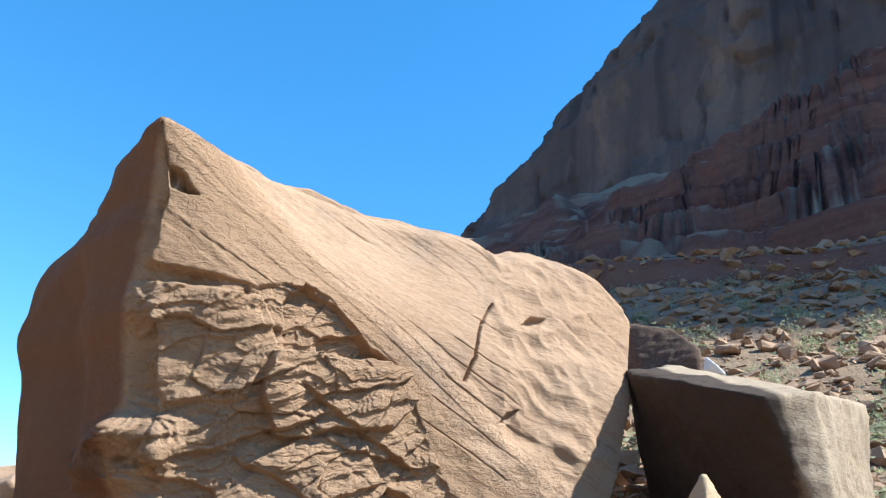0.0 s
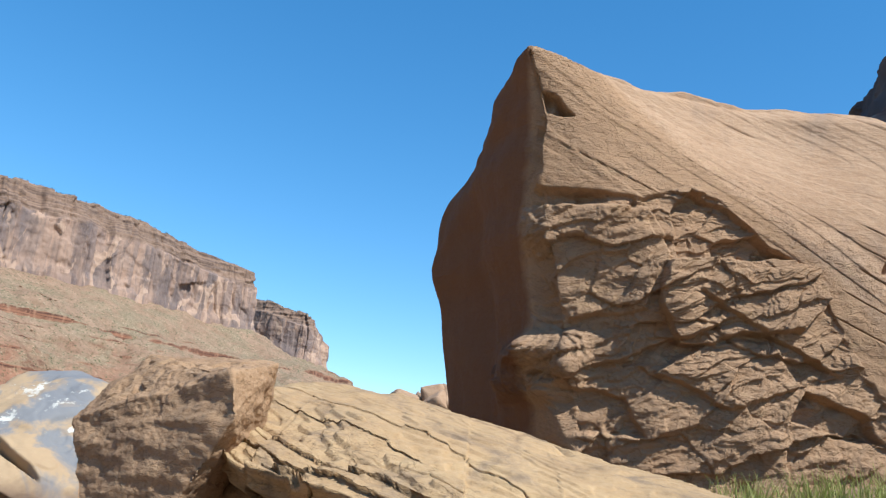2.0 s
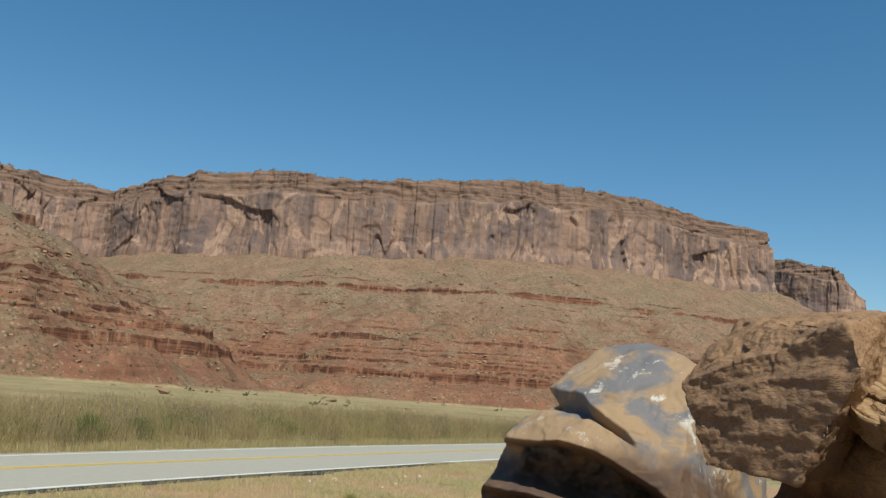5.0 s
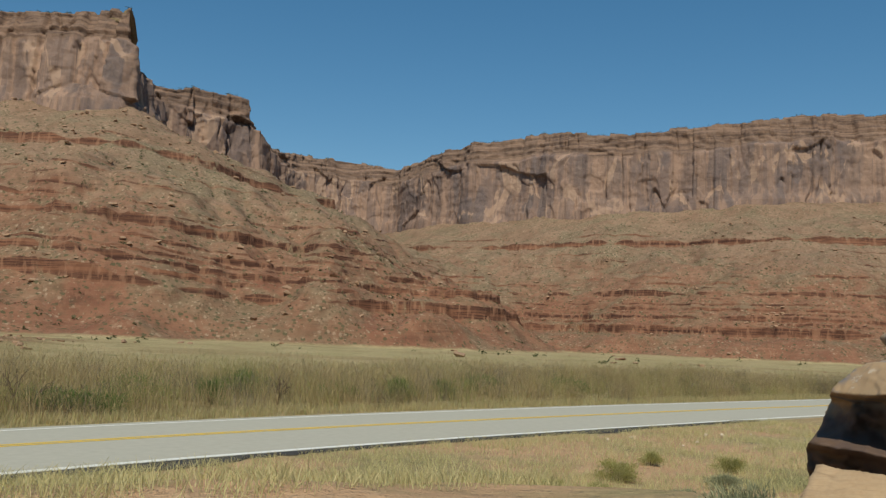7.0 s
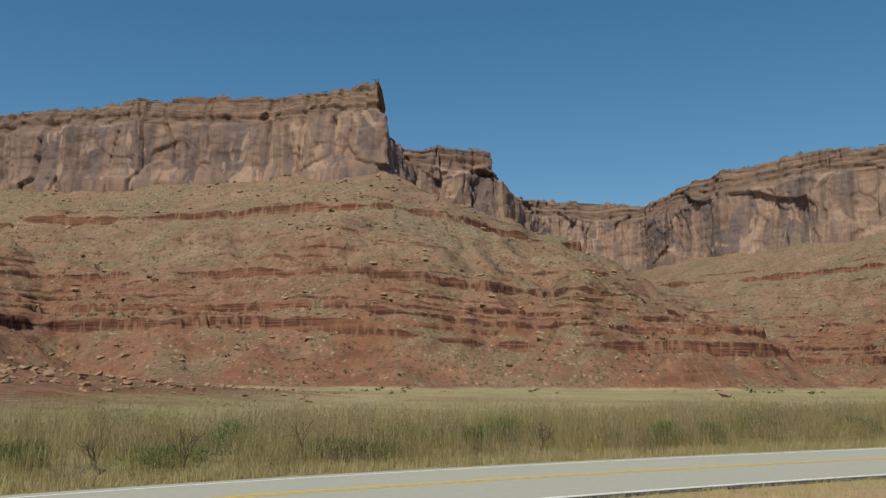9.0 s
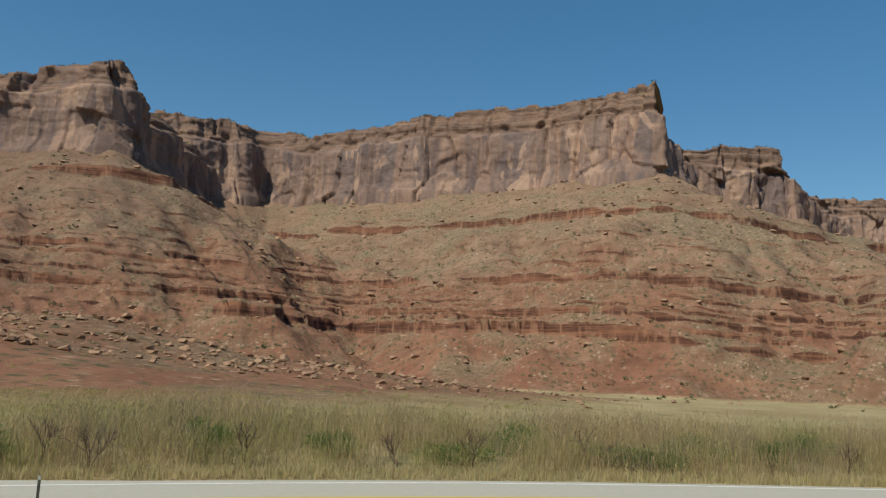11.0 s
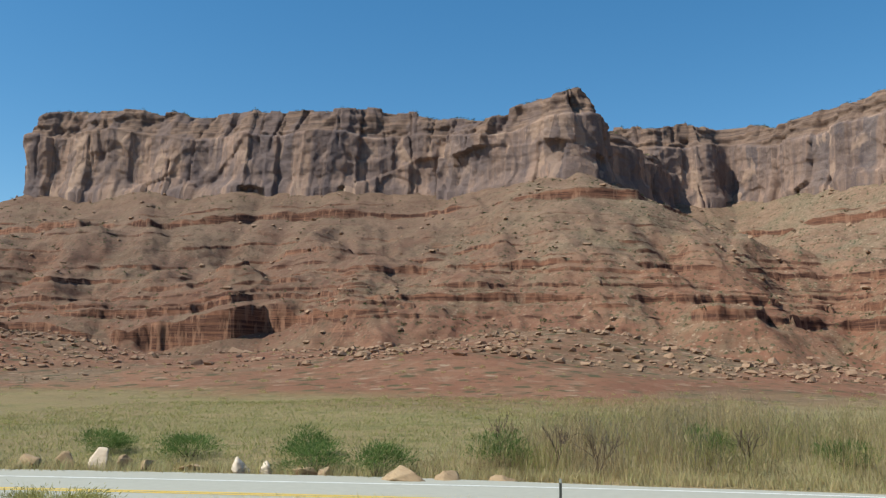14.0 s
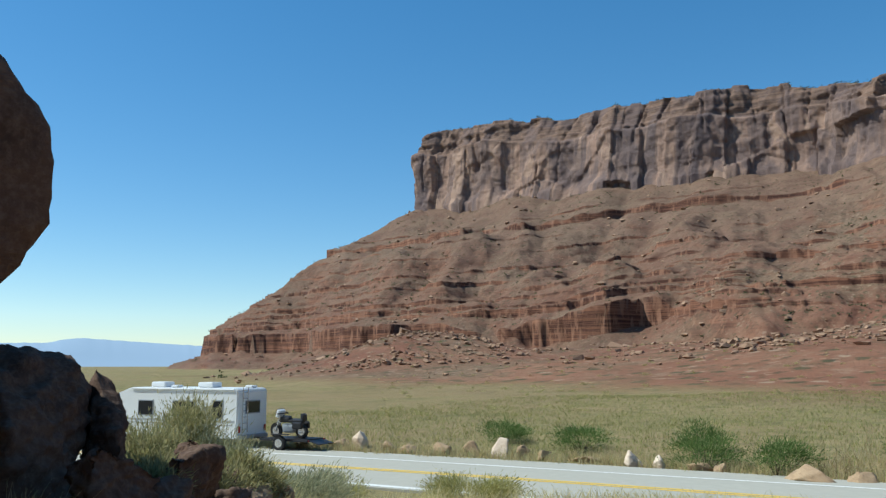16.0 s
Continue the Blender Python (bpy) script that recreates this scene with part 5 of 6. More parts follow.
# its unseen western bulk is added to throw shade on the stone heap
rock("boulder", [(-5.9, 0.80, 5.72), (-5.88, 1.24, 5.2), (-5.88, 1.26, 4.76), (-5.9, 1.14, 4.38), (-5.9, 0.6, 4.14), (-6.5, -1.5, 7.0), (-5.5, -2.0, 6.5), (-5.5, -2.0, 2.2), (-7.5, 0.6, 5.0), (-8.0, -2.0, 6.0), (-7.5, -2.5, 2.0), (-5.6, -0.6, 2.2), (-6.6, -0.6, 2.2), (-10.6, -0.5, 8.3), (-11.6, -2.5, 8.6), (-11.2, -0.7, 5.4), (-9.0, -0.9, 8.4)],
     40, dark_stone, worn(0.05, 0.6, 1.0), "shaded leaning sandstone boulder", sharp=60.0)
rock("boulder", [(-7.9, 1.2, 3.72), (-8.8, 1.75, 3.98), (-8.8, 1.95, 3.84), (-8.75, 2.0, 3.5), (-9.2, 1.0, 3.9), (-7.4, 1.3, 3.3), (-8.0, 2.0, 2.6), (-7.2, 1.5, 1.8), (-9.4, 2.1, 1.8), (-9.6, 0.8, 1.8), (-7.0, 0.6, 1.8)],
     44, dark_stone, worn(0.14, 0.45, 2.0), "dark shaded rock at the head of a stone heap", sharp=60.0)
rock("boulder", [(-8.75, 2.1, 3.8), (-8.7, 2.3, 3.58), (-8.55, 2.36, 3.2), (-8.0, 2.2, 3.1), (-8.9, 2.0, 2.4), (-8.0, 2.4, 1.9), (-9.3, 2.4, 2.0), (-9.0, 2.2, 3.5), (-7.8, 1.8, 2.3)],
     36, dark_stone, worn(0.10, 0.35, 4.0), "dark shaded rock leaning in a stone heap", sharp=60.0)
HEAP = [(-9.5, 2.95, 0.34, 0.5), (-7.6, 2.3, 1.1, 0.9), (-8.2, 2.8, 1.0, 0.8), (-8.6, 3.3, 0.8, 0.6), (-9.2, 3.5, 0.9, 0.6), (-7.0, 1.9, 0.9, 0.7), (-9.7, 4.1, 0.6, 0.45), (-10.1, 4.5, 0.5, 0.55), (-9.3, 4.1, 0.5, 0.3), (-10.6, 4.9, 0.6, 0.3),
        (-8.8, 2.9, 0.7, 0.9), (-6.3, 1.7, 0.8, 0.5), (-9.9, 3.4, 0.5, 0.6)]
for k, (px, py, w, h) in enumerate(HEAP):
    q = np.random.RandomState(340 + k).normal(size=(13, 3))
    q /= np.linalg.norm(q, axis=1)[:, None]
    z0 = float(ground_height(np.array([[px]]), np.array([[py]]))[0, 0])
    q = q * (w * 0.48, w * 0.44, h * 0.55) + (px, py, z0 + h * 0.22)
    # pale stone for the heap's sunlit end, dark stone where shade lies
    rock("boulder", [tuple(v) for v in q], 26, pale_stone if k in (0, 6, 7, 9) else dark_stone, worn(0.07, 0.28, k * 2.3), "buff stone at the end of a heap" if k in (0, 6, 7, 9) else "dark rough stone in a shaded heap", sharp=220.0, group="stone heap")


# ---------------------------------------------------------------- scattered stones and scrub
def ground_at(x, y):
    return float(ground_height(np.array([[x]], float), np.array([[y]], float))[0, 0])


def small_rock_shapes(count, seed):
    """A few faceted stones of unit size, as vertices and triangles."""
    rnd = np.random.RandomState(seed)
    shapes = []
    for _ in range(count):
        bm = bmesh.new()
        for q in rnd.normal(size=(11, 3)):
            bm.verts.new(q / np.linalg.norm(q) * rnd.uniform(0.75, 1.1) * (1, 0.8, 0.7))
        bmesh.ops.convex_hull(bm, input=bm.verts[:])
        bmesh.ops.delete(bm, geom=[v for v in bm.verts if not v.link_faces], context="VERTS")
        bmesh.ops.triangulate(bm, faces=bm.faces[:])
        bm.verts.index_update()
        shapes.append((np.array([v.co for v in bm.verts]), np.array([[v.index for v in f.verts] for f in bm.faces])))
        bm.free()
    return shapes


def scatter(name, places, sizes, shapes, material, label, category, seed, sink=0.25, squash=(0.6, 1.0)):
    """Many copies of a few small shapes joined into one mesh."""
    rnd = np.random.RandomState(seed)
    vs, fs, count = [], [], 0
    for p, size in zip(places, sizes):
        v, f = shapes[rnd.randint(len(shapes))]
        a = rnd.uniform(0, 2 * math.pi)
        c, s_ = math.cos(a), math.sin(a)
        scale = size * np.array([rnd.uniform(0.8, 1.3), rnd.uniform(0.8, 1.2), rnd.uniform(*squash)])
        w = v * scale
        w = np.stack([w[:, 0] * c - w[:, 1] * s_, w[:, 0] * s_ + w[:, 1] * c, w[:, 2] + size * (0.45 - sink)], 1) + p
        vs.append(w)
        fs.append(f + count)
        count += len(v)
    me = mesh_from(name, np.concatenate(vs), np.concatenate(fs), material, False)
    return tagged(new(name, me), label, category, kind="stuff")


def sprinkle(n, az, dist, seed, keep=None, power=1.0):
    """Places on the ground within ranges of bearing and distance."""
    rnd = np.random.RandomState(seed)
    a = np.radians(rnd.uniform(*az, n))
    d = dist[0] + (dist[1] - dist[0]) * rnd.uniform(0, 1, n) ** power
    x, y = d * np.sin(a), d * np.cos(a)
    if keep is not None:
        k = keep(x, y, rnd)
        x, y = x[k], y[k]
    return np.stack([x, y, ground_height(x[None], y[None])[0]], 1)


def shrub_shapes(count, seed, leaves=26, flat=0.8, leaf=0.24):
    """Loose crowns of small leaf clumps, of unit size."""
    rnd = np.random.RandomState(seed)
    shapes = []
    for _ in range(count):
        c = rnd.normal(size=(leaves, 3)) * (0.42, 0.42, 0.3) + (0, 0, 0.42)
        v, f = [], []
        for k, q in enumerate(c):
            q[2] = max(q[2], 0.05)
            tri = q + rnd.normal(size=(4, 3)) * leaf * (1, 1, flat)
            v.append(tri)
            f += [[4 * k, 4 * k + 1, 4 * k + 2], [4 * k, 4 * k + 2, 4 * k + 3]]
        shapes.append((np.concatenate(v), np.array(f)))
    return shapes


scrub_leaf = leafy("scrub_leaf", (0.055, 0.075, 0.03), (0.085, 0.10, 0.045), (0.13, 0.13, 0.06))
sage_leaf = leafy("sage_leaf", (0.26, 0.275, 0.16), (0.36, 0.37, 0.22), (0.48, 0.46, 0.29))
olive_leaf = leafy("olive_leaf", (0.30, 0.30, 0.10), (0.42, 0.40, 0.155), (0.52, 0.47, 0.22))
feather_leaf = leafy("feather_leaf", (0.26, 0.255, 0.11), (0.36, 0.34, 0.155), (0.48, 0.43, 0.225))
STONES = small_rock_shapes(9, 5)
FAR_SHRUBS = shrub_shapes(8, 8, 11)
FINE_SHRUBS = shrub_shapes(6, 9, 110, 1.0, 0.065)


def off_road(x, y, rnd):
    return np.abs(y - road_line(x)) > 12


rnd0 = np.random.RandomState(20)
p = sprinkle(14000, (-70, 82), (190, 900), 31, lambda x, y, r: noise3(x / 70, y / 70, 3.0) + r.uniform(-0.7, 0.5, x.shape) > 0.0)
p = p[p[:, 2] + 5 * noise3(p[:, 0] / 25, p[:, 1] / 25, 2.0) > 7 + rnd0.uniform(-6, 6, len(p))]
scatter("rubble", p, 0.6 + 2.2 * rnd0.uniform(0, 1, len(p)) ** 3.5, STONES, rubble_stone, "fallen sandstone blocks strewn over the canyon slopes", "rubble", 1)
p = sprinkle(9000, (-58, 14), (120, 290), 32, lambda x, y, r: np.exp(-((np.degrees(np.arctan2(x, y)) + 23) / 21) ** 2) > r.uniform(0, 1, x.shape))
scatter("rubble", p, 0.2 + 0.95 * rnd0.uniform(0, 1, len(p)) ** 4, STONES, rubble_stone, "low heap of buff and red rockfall stones", "rubble", 2)
p = sprinkle(4200, (-72, -44), (150, 260), 37, lambda x, y, r: np.exp(-((np.degrees(np.arctan2(x, y)) + 58) / 7) ** 2) > r.uniform(0, 1, x.shape))
scatter("rubble", p, 0.14 + 0.8 * rnd0.uniform(0, 1, len(p)) ** 3.5, STONES, rubble_stone, "red-brown rockfall stones on a low mound", "rubble", 8)
p = sprinkle(16000, (-72, 82), (190, 880), 33, lambda x, y, r: noise3(x / 90, y / 90, 7.0) + r.uniform(-0.8, 0.5, x.shape) > 0.0)
p = p[p[:, 2] + 5 * noise3(p[:, 0] / 25, p[:, 1] / 25, 1.0) > 7 + rnd0.uniform(-6, 6, len(p))]
scatter("scrub", p, 0.7 + 1.2 * rnd0.uniform(0, 1, len(p)) ** 2, FAR_SHRUBS, scrub_leaf, "dark green desert shrubs dotted over the slopes", "scrub", 3, 0.45, (0.7, 1.0))
p = sprinkle(500, (-60, 8), (55, 190), 34, off_road)
scatter("scrub", p, 0.25 + 0.4 * rnd0.uniform(0, 1, len(p)) ** 2, FINE_SHRUBS, olive_leaf, "low green shrubs in the dry meadow", "scrub", 4, 0.45, (0.5, 0.8))
# hillside of broken stone behind the great boulder
p = sprinkle(7500, (84, 146), (15, 58), 35, lambda x, y, r: ~((x > 11.5) & (x < 21) & (y > -10.5) & (y < 1)), 1.6)
d = np.hypot(p[:, 0], p[:, 1])
scatter("rubble", p, (0.12 + 0.6 * rnd0.uniform(0, 1, len(p)) ** 3.5) * np.clip(d / 45, 0.8, 1.4), STONES, rubble_stone, "broken sandstone rubble on a steep sunlit slope", "rubble", 5)
p = sprinkle(300, (98, 146), (18, 56), 36, None, 1.3)
scatter("scrub", p, 0.35 + 0.5 * rnd0.uniform(0, 1, len(p)), FINE_SHRUBS, sage_leaf, "grey-green sagebrush between the stones", "scrub", 6, 0.4, (0.7, 1.0))
# scrub along the rims
p = np.concatenate(RIMS)
p = p[np.random.RandomState(77).uniform(size=len(p)) < 0.34]
scatter("scrub", p, 0.7 + 1.2 * rnd0.uniform(0, 1, len(p)) ** 2, FAR_SHRUBS, scrub_leaf, "dark scrub along the cliff rims", "scrub", 7, 0.4, (0.6, 1.0))


# ---------------------------------------------------------------- grass and reeds
def blades(name, roots, heights, widths, leans, material, label, category, seed, thing=False):
    """Upright tapering blades, each bent a little, joined into one mesh."""
    rnd = np.random.RandomState(seed)
    n = len(roots)
    a = rnd.uniform(0, 2 * math.pi, n)
    lean = np.stack([np.cos(a), np.sin(a), np.zeros(n)], 1) * (leans * rnd.uniform(0.2, 1.0, n))[:, None]
    b = rnd.uniform(0, math.pi, n)
    across = np.stack([np.cos(b), np.sin(b), np.zeros(n)], 1) * (widths / 2)[:, None]
    up = np.stack([np.zeros(n), np.zeros(n), heights], 1)
    mid = roots + 0.55 * up + 0.35 * lean * heights[:, None]
    tip = roots + up + lean * heights[:, None]
    v = np.stack([roots - across, roots + across, mid - 0.8 * across, mid + 0.8 * across, tip - 0.15 * across, tip + 0.15 * across], 1).reshape(-1, 3)
    i = np.arange(n)[:, None] * 6
    f = np.concatenate([i + [0, 1, 3, 2], i + [2, 3, 5, 4]])
    me = mesh_from(name, v, f, material)
    ob = new(name, me)
    return ob if thing else tagged(ob, label, category, kind="stuff")


def tufted(centres, each, spread, seed):
    rnd = np.random.RandomState(seed)
    c = np.repeat(centres, each, axis=0)
    c[:, :2] += rnd.normal(size=(len(c), 2)) * spread
    return c


straw = leafy("straw", (0.42, 0.34, 0.18), (0.58, 0.48, 0.27), (0.42, 0.42, 0.19))
verge_straw = leafy("verge_straw", (0.46, 0.43, 0.20), (0.68, 0.59, 0.33), (0.54, 0.52, 0.25))
reed = leafy("reed", (0.42, 0.32, 0.165), (0.58, 0.46, 0.26), (0.47, 0.41, 0.19), (0.22, 0.26, 0.08), (0.17, 0.118, 0.062))
twig = plain("twig", (0.11, 0.075, 0.05), 0.9)
green_leaf = leafy("green_leaf", (0.08, 0.14, 0.035), (0.13, 0.205, 0.055), (0.20, 0.26, 0.09))


def along_road(n, x, off, seed, power=1.0):
    """Places beside the road: an x range and a range of offsets from its middle."""
    rnd = np.random.RandomState(seed)
    px = rnd.uniform(*x, n)
    o = off[0] + (off[1] - off[0]) * rnd.uniform(0, 1, n) ** power
    py = road_line(px) + o
    return np.stack([px, py, ground_height(px[None], py[None])[0]], 1)


rnd0 = np.random.RandomState(41)
c = along_road(4600, (-19, 95), (6.8, 36), 42, 1.5)
c = c[noise3(c[:, 0] / 4, c[:, 1] / 4, 1.0) + rnd0.uniform(-0.35, 0.6, len(c)) > 0]
stand = 1.9 + 1.0 * noise3(c[:, 0] / 5, c[:, 1] / 5, 2.0) + 0.6 * noise3(c[:, 0] / 1.5, c[:, 1] / 1.5, 5.0)
stand = stand * (0.4 + 0.6 * step(6.5, 10.0, c[:, 1] - road_line(c[:, 0])))
r, tall = tufted(c, 10, 0.42, 43), np.repeat(stand, 10)
stems = (r, tall * rnd0.uniform(0.45, 1.2, len(r)), rnd0.uniform(0.007, 0.019, len(r)), np.full(len(r), 0.45))
r, tall = tufted(c, 14, 0.5, 44), np.repeat(stand, 14)
r[:, 2] += tall * rnd0.uniform(0.05, 1.05, len(r))
sprays = (r, rnd0.uniform(0.08, 0.32, len(r)), rnd0.uniform(0.010, 0.026, len(r)), np.full(len(r), 1.7))
both = [np.concatenate(pair) for pair in zip(stems, sprays)]
blades("reeds", *both, reed, "dense stand of dry straw-brown reeds and willow stems", "reeds", 44)
brown_brush = leafy("brown_brush", (0.30, 0.22, 0.115), (0.44, 0.335, 0.18), (0.58, 0.46, 0.27))
olive_brush = leafy("olive_brush", (0.24, 0.26, 0.08), (0.35, 0.345, 0.12), (0.47, 0.43, 0.19))
grey_brush = leafy("grey_brush", (0.13, 0.10, 0.075), (0.21, 0.175, 0.13), (0.34, 0.29, 0.22))
for k, (mat, count, high, words) in enumerate(((brown_brush, 950, 2.0, "dry brown willow brush among the reeds"), (olive_brush, 620, 1.5, "olive-green willow brush among the reeds"), (grey_brush, 420, 2.0, "grey leafless brush among the reeds"))):
    c = along_road(count, (-17, 95), (8.0, 32), 480 + k, 1.5)
    c = c[noise3(c[:, 0] / 7 + 9 * k, c[:, 1] / 7, 3.0) + rnd0.uniform(-0.3, 0.6, len(c)) > 0]
    grown = high * rnd0.uniform(0.5, 1.1, len(c)) * (1 + 0.3 * noise3(c[:, 0] / 9, c[:, 1] / 9, 12.0))
    r, tall = tufted(c, 46, 0.55, 500 + k), np.repeat(grown, 46)
    stems = (r, tall * rnd0.uniform(0.5, 1.1, len(r)), rnd0.uniform(0.007, 0.016, len(r)), np.full(len(r), 0.45))
    r, tall = tufted(c, 60, 0.6, 510 + k), np.repeat(grown, 60)
    r[:, 2] += tall * rnd0.uniform(0.1, 0.95, len(r))
    sprays = (r, rnd0.uniform(0.08, 0.30, len(r)), rnd0.uniform(0.010, 0.024, len(r)), np.full(len(r), 1.3))
    blades("brush", *[np.concatenate(pair) for pair in zip(stems, sprays)], mat, words, "brush", 520 + k)
c = along_road(2800, (-60, 95), (5.6, 8.0), 45)
r = tufted(c, 14, 0.16, 46)
blades("grass", r, rnd0.uniform(0.15, 0.5, len(r)), rnd0.uniform(0.015, 0.03, len(r)), np.full(len(r), 0.6), straw, "pale dry grass along the road edge", "grass", 47)
c = along_road(9500, (-14, 46), (-21, -6.0), 48, 1.25)
c = c[(noise3(c[:, 0] / 3.5, c[:, 1] / 3.5, 6.0) + rnd0.uniform(-0.35, 0.75, len(c)) > 0)]
r = tufted(c, 14, 0.19, 49)
blades("grass", r, rnd0.uniform(0.06, 0.30, len(r)), rnd0.uniform(0.007, 0.015, len(r)), np.full(len(r), 1.1), verge_straw, "tufts of yellow dry grass on the red verge", "grass", 50)
c = along_road(5200, (-62, -16), (7.0, 62), 51, 1.3)
r = tufted(c, 9, 0.35, 52)
meadow = leafy("meadow_grass", (0.25, 0.27, 0.085), (0.34, 0.33, 0.125), (0.46, 0.40, 0.19))
blades("grass", r, rnd0.uniform(0.06, 0.24, len(r)), rnd0.uniform(0.015, 0.035, len(r)), np.full(len(r), 1.2), meadow, "green and straw grass in the meadow beyond the road", "grass", 53)


def bush(place, width, height, material, label, seed, category="bush", leaves=700, stem=True, leaf=0.05):
    """A bush: thin stems from one root and many small leaves in clumps."""
    rnd = np.random.RandomState(seed)
    root = new("bush")
    root.location = place
    tagged(root, label, category)
    knots = rnd.normal(size=(16, 3))
    knots /= np.linalg.norm(knots, axis=1)[:, None]
    knots = knots * rnd.uniform(0.45, 1.0, 16)[:, None] * (width / 2, width / 2, height / 2) + (0, 0, height * 0.52)
    knots[:, 2] = np.clip(knots[:, 2], height * 0.12, None)
    if stem:
        bm = bmesh.new()
        for k in knots:
            tube_into(bm, (0, 0, -0.15), Vector(k) * 0.9, 0.008 + 0.005 * width, 0.003, 5)
        part("branchwork", bm, twig, root, "thin dark woody stems")
    c = knots[rnd.randint(0, 16, leaves)] + rnd.normal(size=(leaves, 3)) * (width * 0.13, width * 0.13, height * 0.12)
    c[:, 2] = np.clip(c[:, 2], 0.02, None)
    out = c - (0, 0, height * 0.2)
    out /= np.linalg.norm(out, axis=1)[:, None]
    long = (out + rnd.normal(size=c.shape) * 0.5 + (0, 0, 0.4)) * leaf * rnd.uniform(0.7, 1.8, leaves)[:, None]
    wide = np.cross(long, rnd.normal(size=c.shape))
    wide *= (leaf * 0.17 / np.linalg.norm(wide, axis=1))[:, None]
    v = np.stack([c - wide * 0.5, c + long * 0.5 - wide, c + long, c + long * 0.5 + wide], 1).reshape(-1, 3)
    f = np.arange(leaves)[:, None] * 4 + [0, 1, 2, 3]
    ob = new("foliage", mesh_from("foliage", v, f, material, False))
    ob.parent = root
    return root


def bare_shrub(place, height, seed, label):
    """A leafless shrub of forking branches."""
    rnd = np.random.RandomState(seed)
    root = new("dead_shrub")
    root.location = place
    tagged(root, label, "shrub")
    bm = bmesh.new()

    def grow(a, way, length, r, depth):
        b = a + way * length
        tube_into(bm, a, b, r, r * 0.65, 5)
        if depth:
            for _ in range(3 if depth > 1 else 2):
                w = (way + Vector(rnd.normal(size=3)) * 0.42 + Vector((0, 0, 0.18))).normalized()
                grow(b, w, length * rnd.uniform(0.55, 0.8), r * 0.62, depth - 1)

    for _ in range(3):
        grow(Vector((0, 0, -0.1)), Vector((rnd.normal() * 0.35, rnd.normal() * 0.35, 1)).normalized(), height * 0.34, 0.035, 3)
    part("branchwork", bm, twig, root)
    return root


def on_ground(x, y, dz=0.0):
    return (x, y, ground_at(x, y) + dz)


BUSHES = [(-12.9, 9.3, 1.5, 0.62, olive_leaf, "rounded olive-green bush on the near verge"), (-14.9, 8.0, 0.7, 0.75, olive_leaf, "thin upright green shrub beside the road"),
          (-12.7, 6.2, 1.3, 0.6, sage_leaf, "grey-green brush on the verge"), (-11.6, 5.4, 1.2, 0.55, sage_leaf, "grey-green brush on the verge"),
          (-11.1, 3.7, 1.3, 1.05, feather_leaf, "large feathery rabbitbrush in front of a motorhome"), (-10.3, 3.0, 0.9, 0.75, feather_leaf, "feathery rabbitbrush among dark stones"),
          (-9.1, 3.3, 0.6, 0.5, feather_leaf, "small feathery brush between dark stones"), (-8.1, 2.5, 0.5, 0.4, feather_leaf, "small feathery brush between dark stones"), (-10.1, 4.0, 0.8, 0.5, feather_leaf, "small feathery brush at the end of a stone heap"), (-9.2, 1.2, 0.9, 0.75, feather_leaf, "straw-green brush behind a dark rock"),
          (-10.6, 3.9, 1.1, 0.8, sage_leaf, "pale straw-green brush among stones"), (-0.8, 16.9, 1.0, 0.8, sage_leaf, "twiggy grey-green shrub beside the road"),
          (7.3, 5.3, 0.75, 0.5, sage_leaf, "silvery blue-green sagebrush on red soil"), (19.5, 18.3, 1.1, 0.55, olive_leaf, "yellow-green tuft bush on the verge"),
          (16.6, 16.2, 0.7, 0.35, olive_leaf, "yellow-green tuft bush on the verge"), (14.8, 16.0, 0.8, 0.35, olive_leaf, "yellow-green tuft bush on the verge"),
          (22.5, 19.6, 0.7, 0.35, olive_leaf, "yellow-green tuft bush on the verge"), (24.5, 18.0, 0.9, 0.4, olive_leaf, "yellow-green tuft bush on the verge"),
          (17.9, 14.6, 0.7, 0.3, sage_leaf, "grey-green tuft bush on red soil"), (21.0, 15.6, 0.8, 0.35, sage_leaf, "grey-green tuft bush on red soil")]
for k, (bx, by, w, h, mat, label) in enumerate(BUSHES):
    bush(on_ground(bx, by), w, h, mat, label, 60 + k, leaves=int((15000 if mat is feather_leaf else 7000) * max(w, 0.7) ** 1.4), leaf=0.036)
for k, (bx, off, w, h) in enumerate([(-19.3, 6.6, 2.0, 1.0), (-21.8, 7.2, 2.2, 0.8), (-16.0, 9.0, 2.0, 1.0), (8.5, 9.5, 2.6, 1.2), (10.2, 8.8, 1.8, 1.0), (16.5, 10.5, 1.2, 1.6), (1.0, 9.5, 2.4, 1.0), (29.0, 10.0, 1.6, 1.4), (33.0, 10.5, 1.5, 1.3),
                                     (-24.0, 10.5, 2.0, 0.8), (-28.0, 10.0, 2.2, 0.7), (-32.0, 11.0, 2.0, 0.7), (46.0, 11.0, 2.5, 1.4), (4.0, 13.0, 2.2, 1.5), (13.0, 12.0, 2.4, 1.3), (20.0, 13.5, 2.0, 1.5), (24.5, 11.0, 1.8, 1.1), (-4.5, 11.5, 1.8, 1.1), (-9.5, 12.0, 1.5, 1.4), (37.5, 12.0, 2.2, 1.4)]):
    bush(on_ground(bx, road_line(bx) + off), w * (1.1 if bx < -10 else 1.35), h * (1.25 if bx < -10 else 0.85), green_leaf, "bright green bush in the reeds beyond the road", 90 + k, leaves=3200, leaf=0.075)
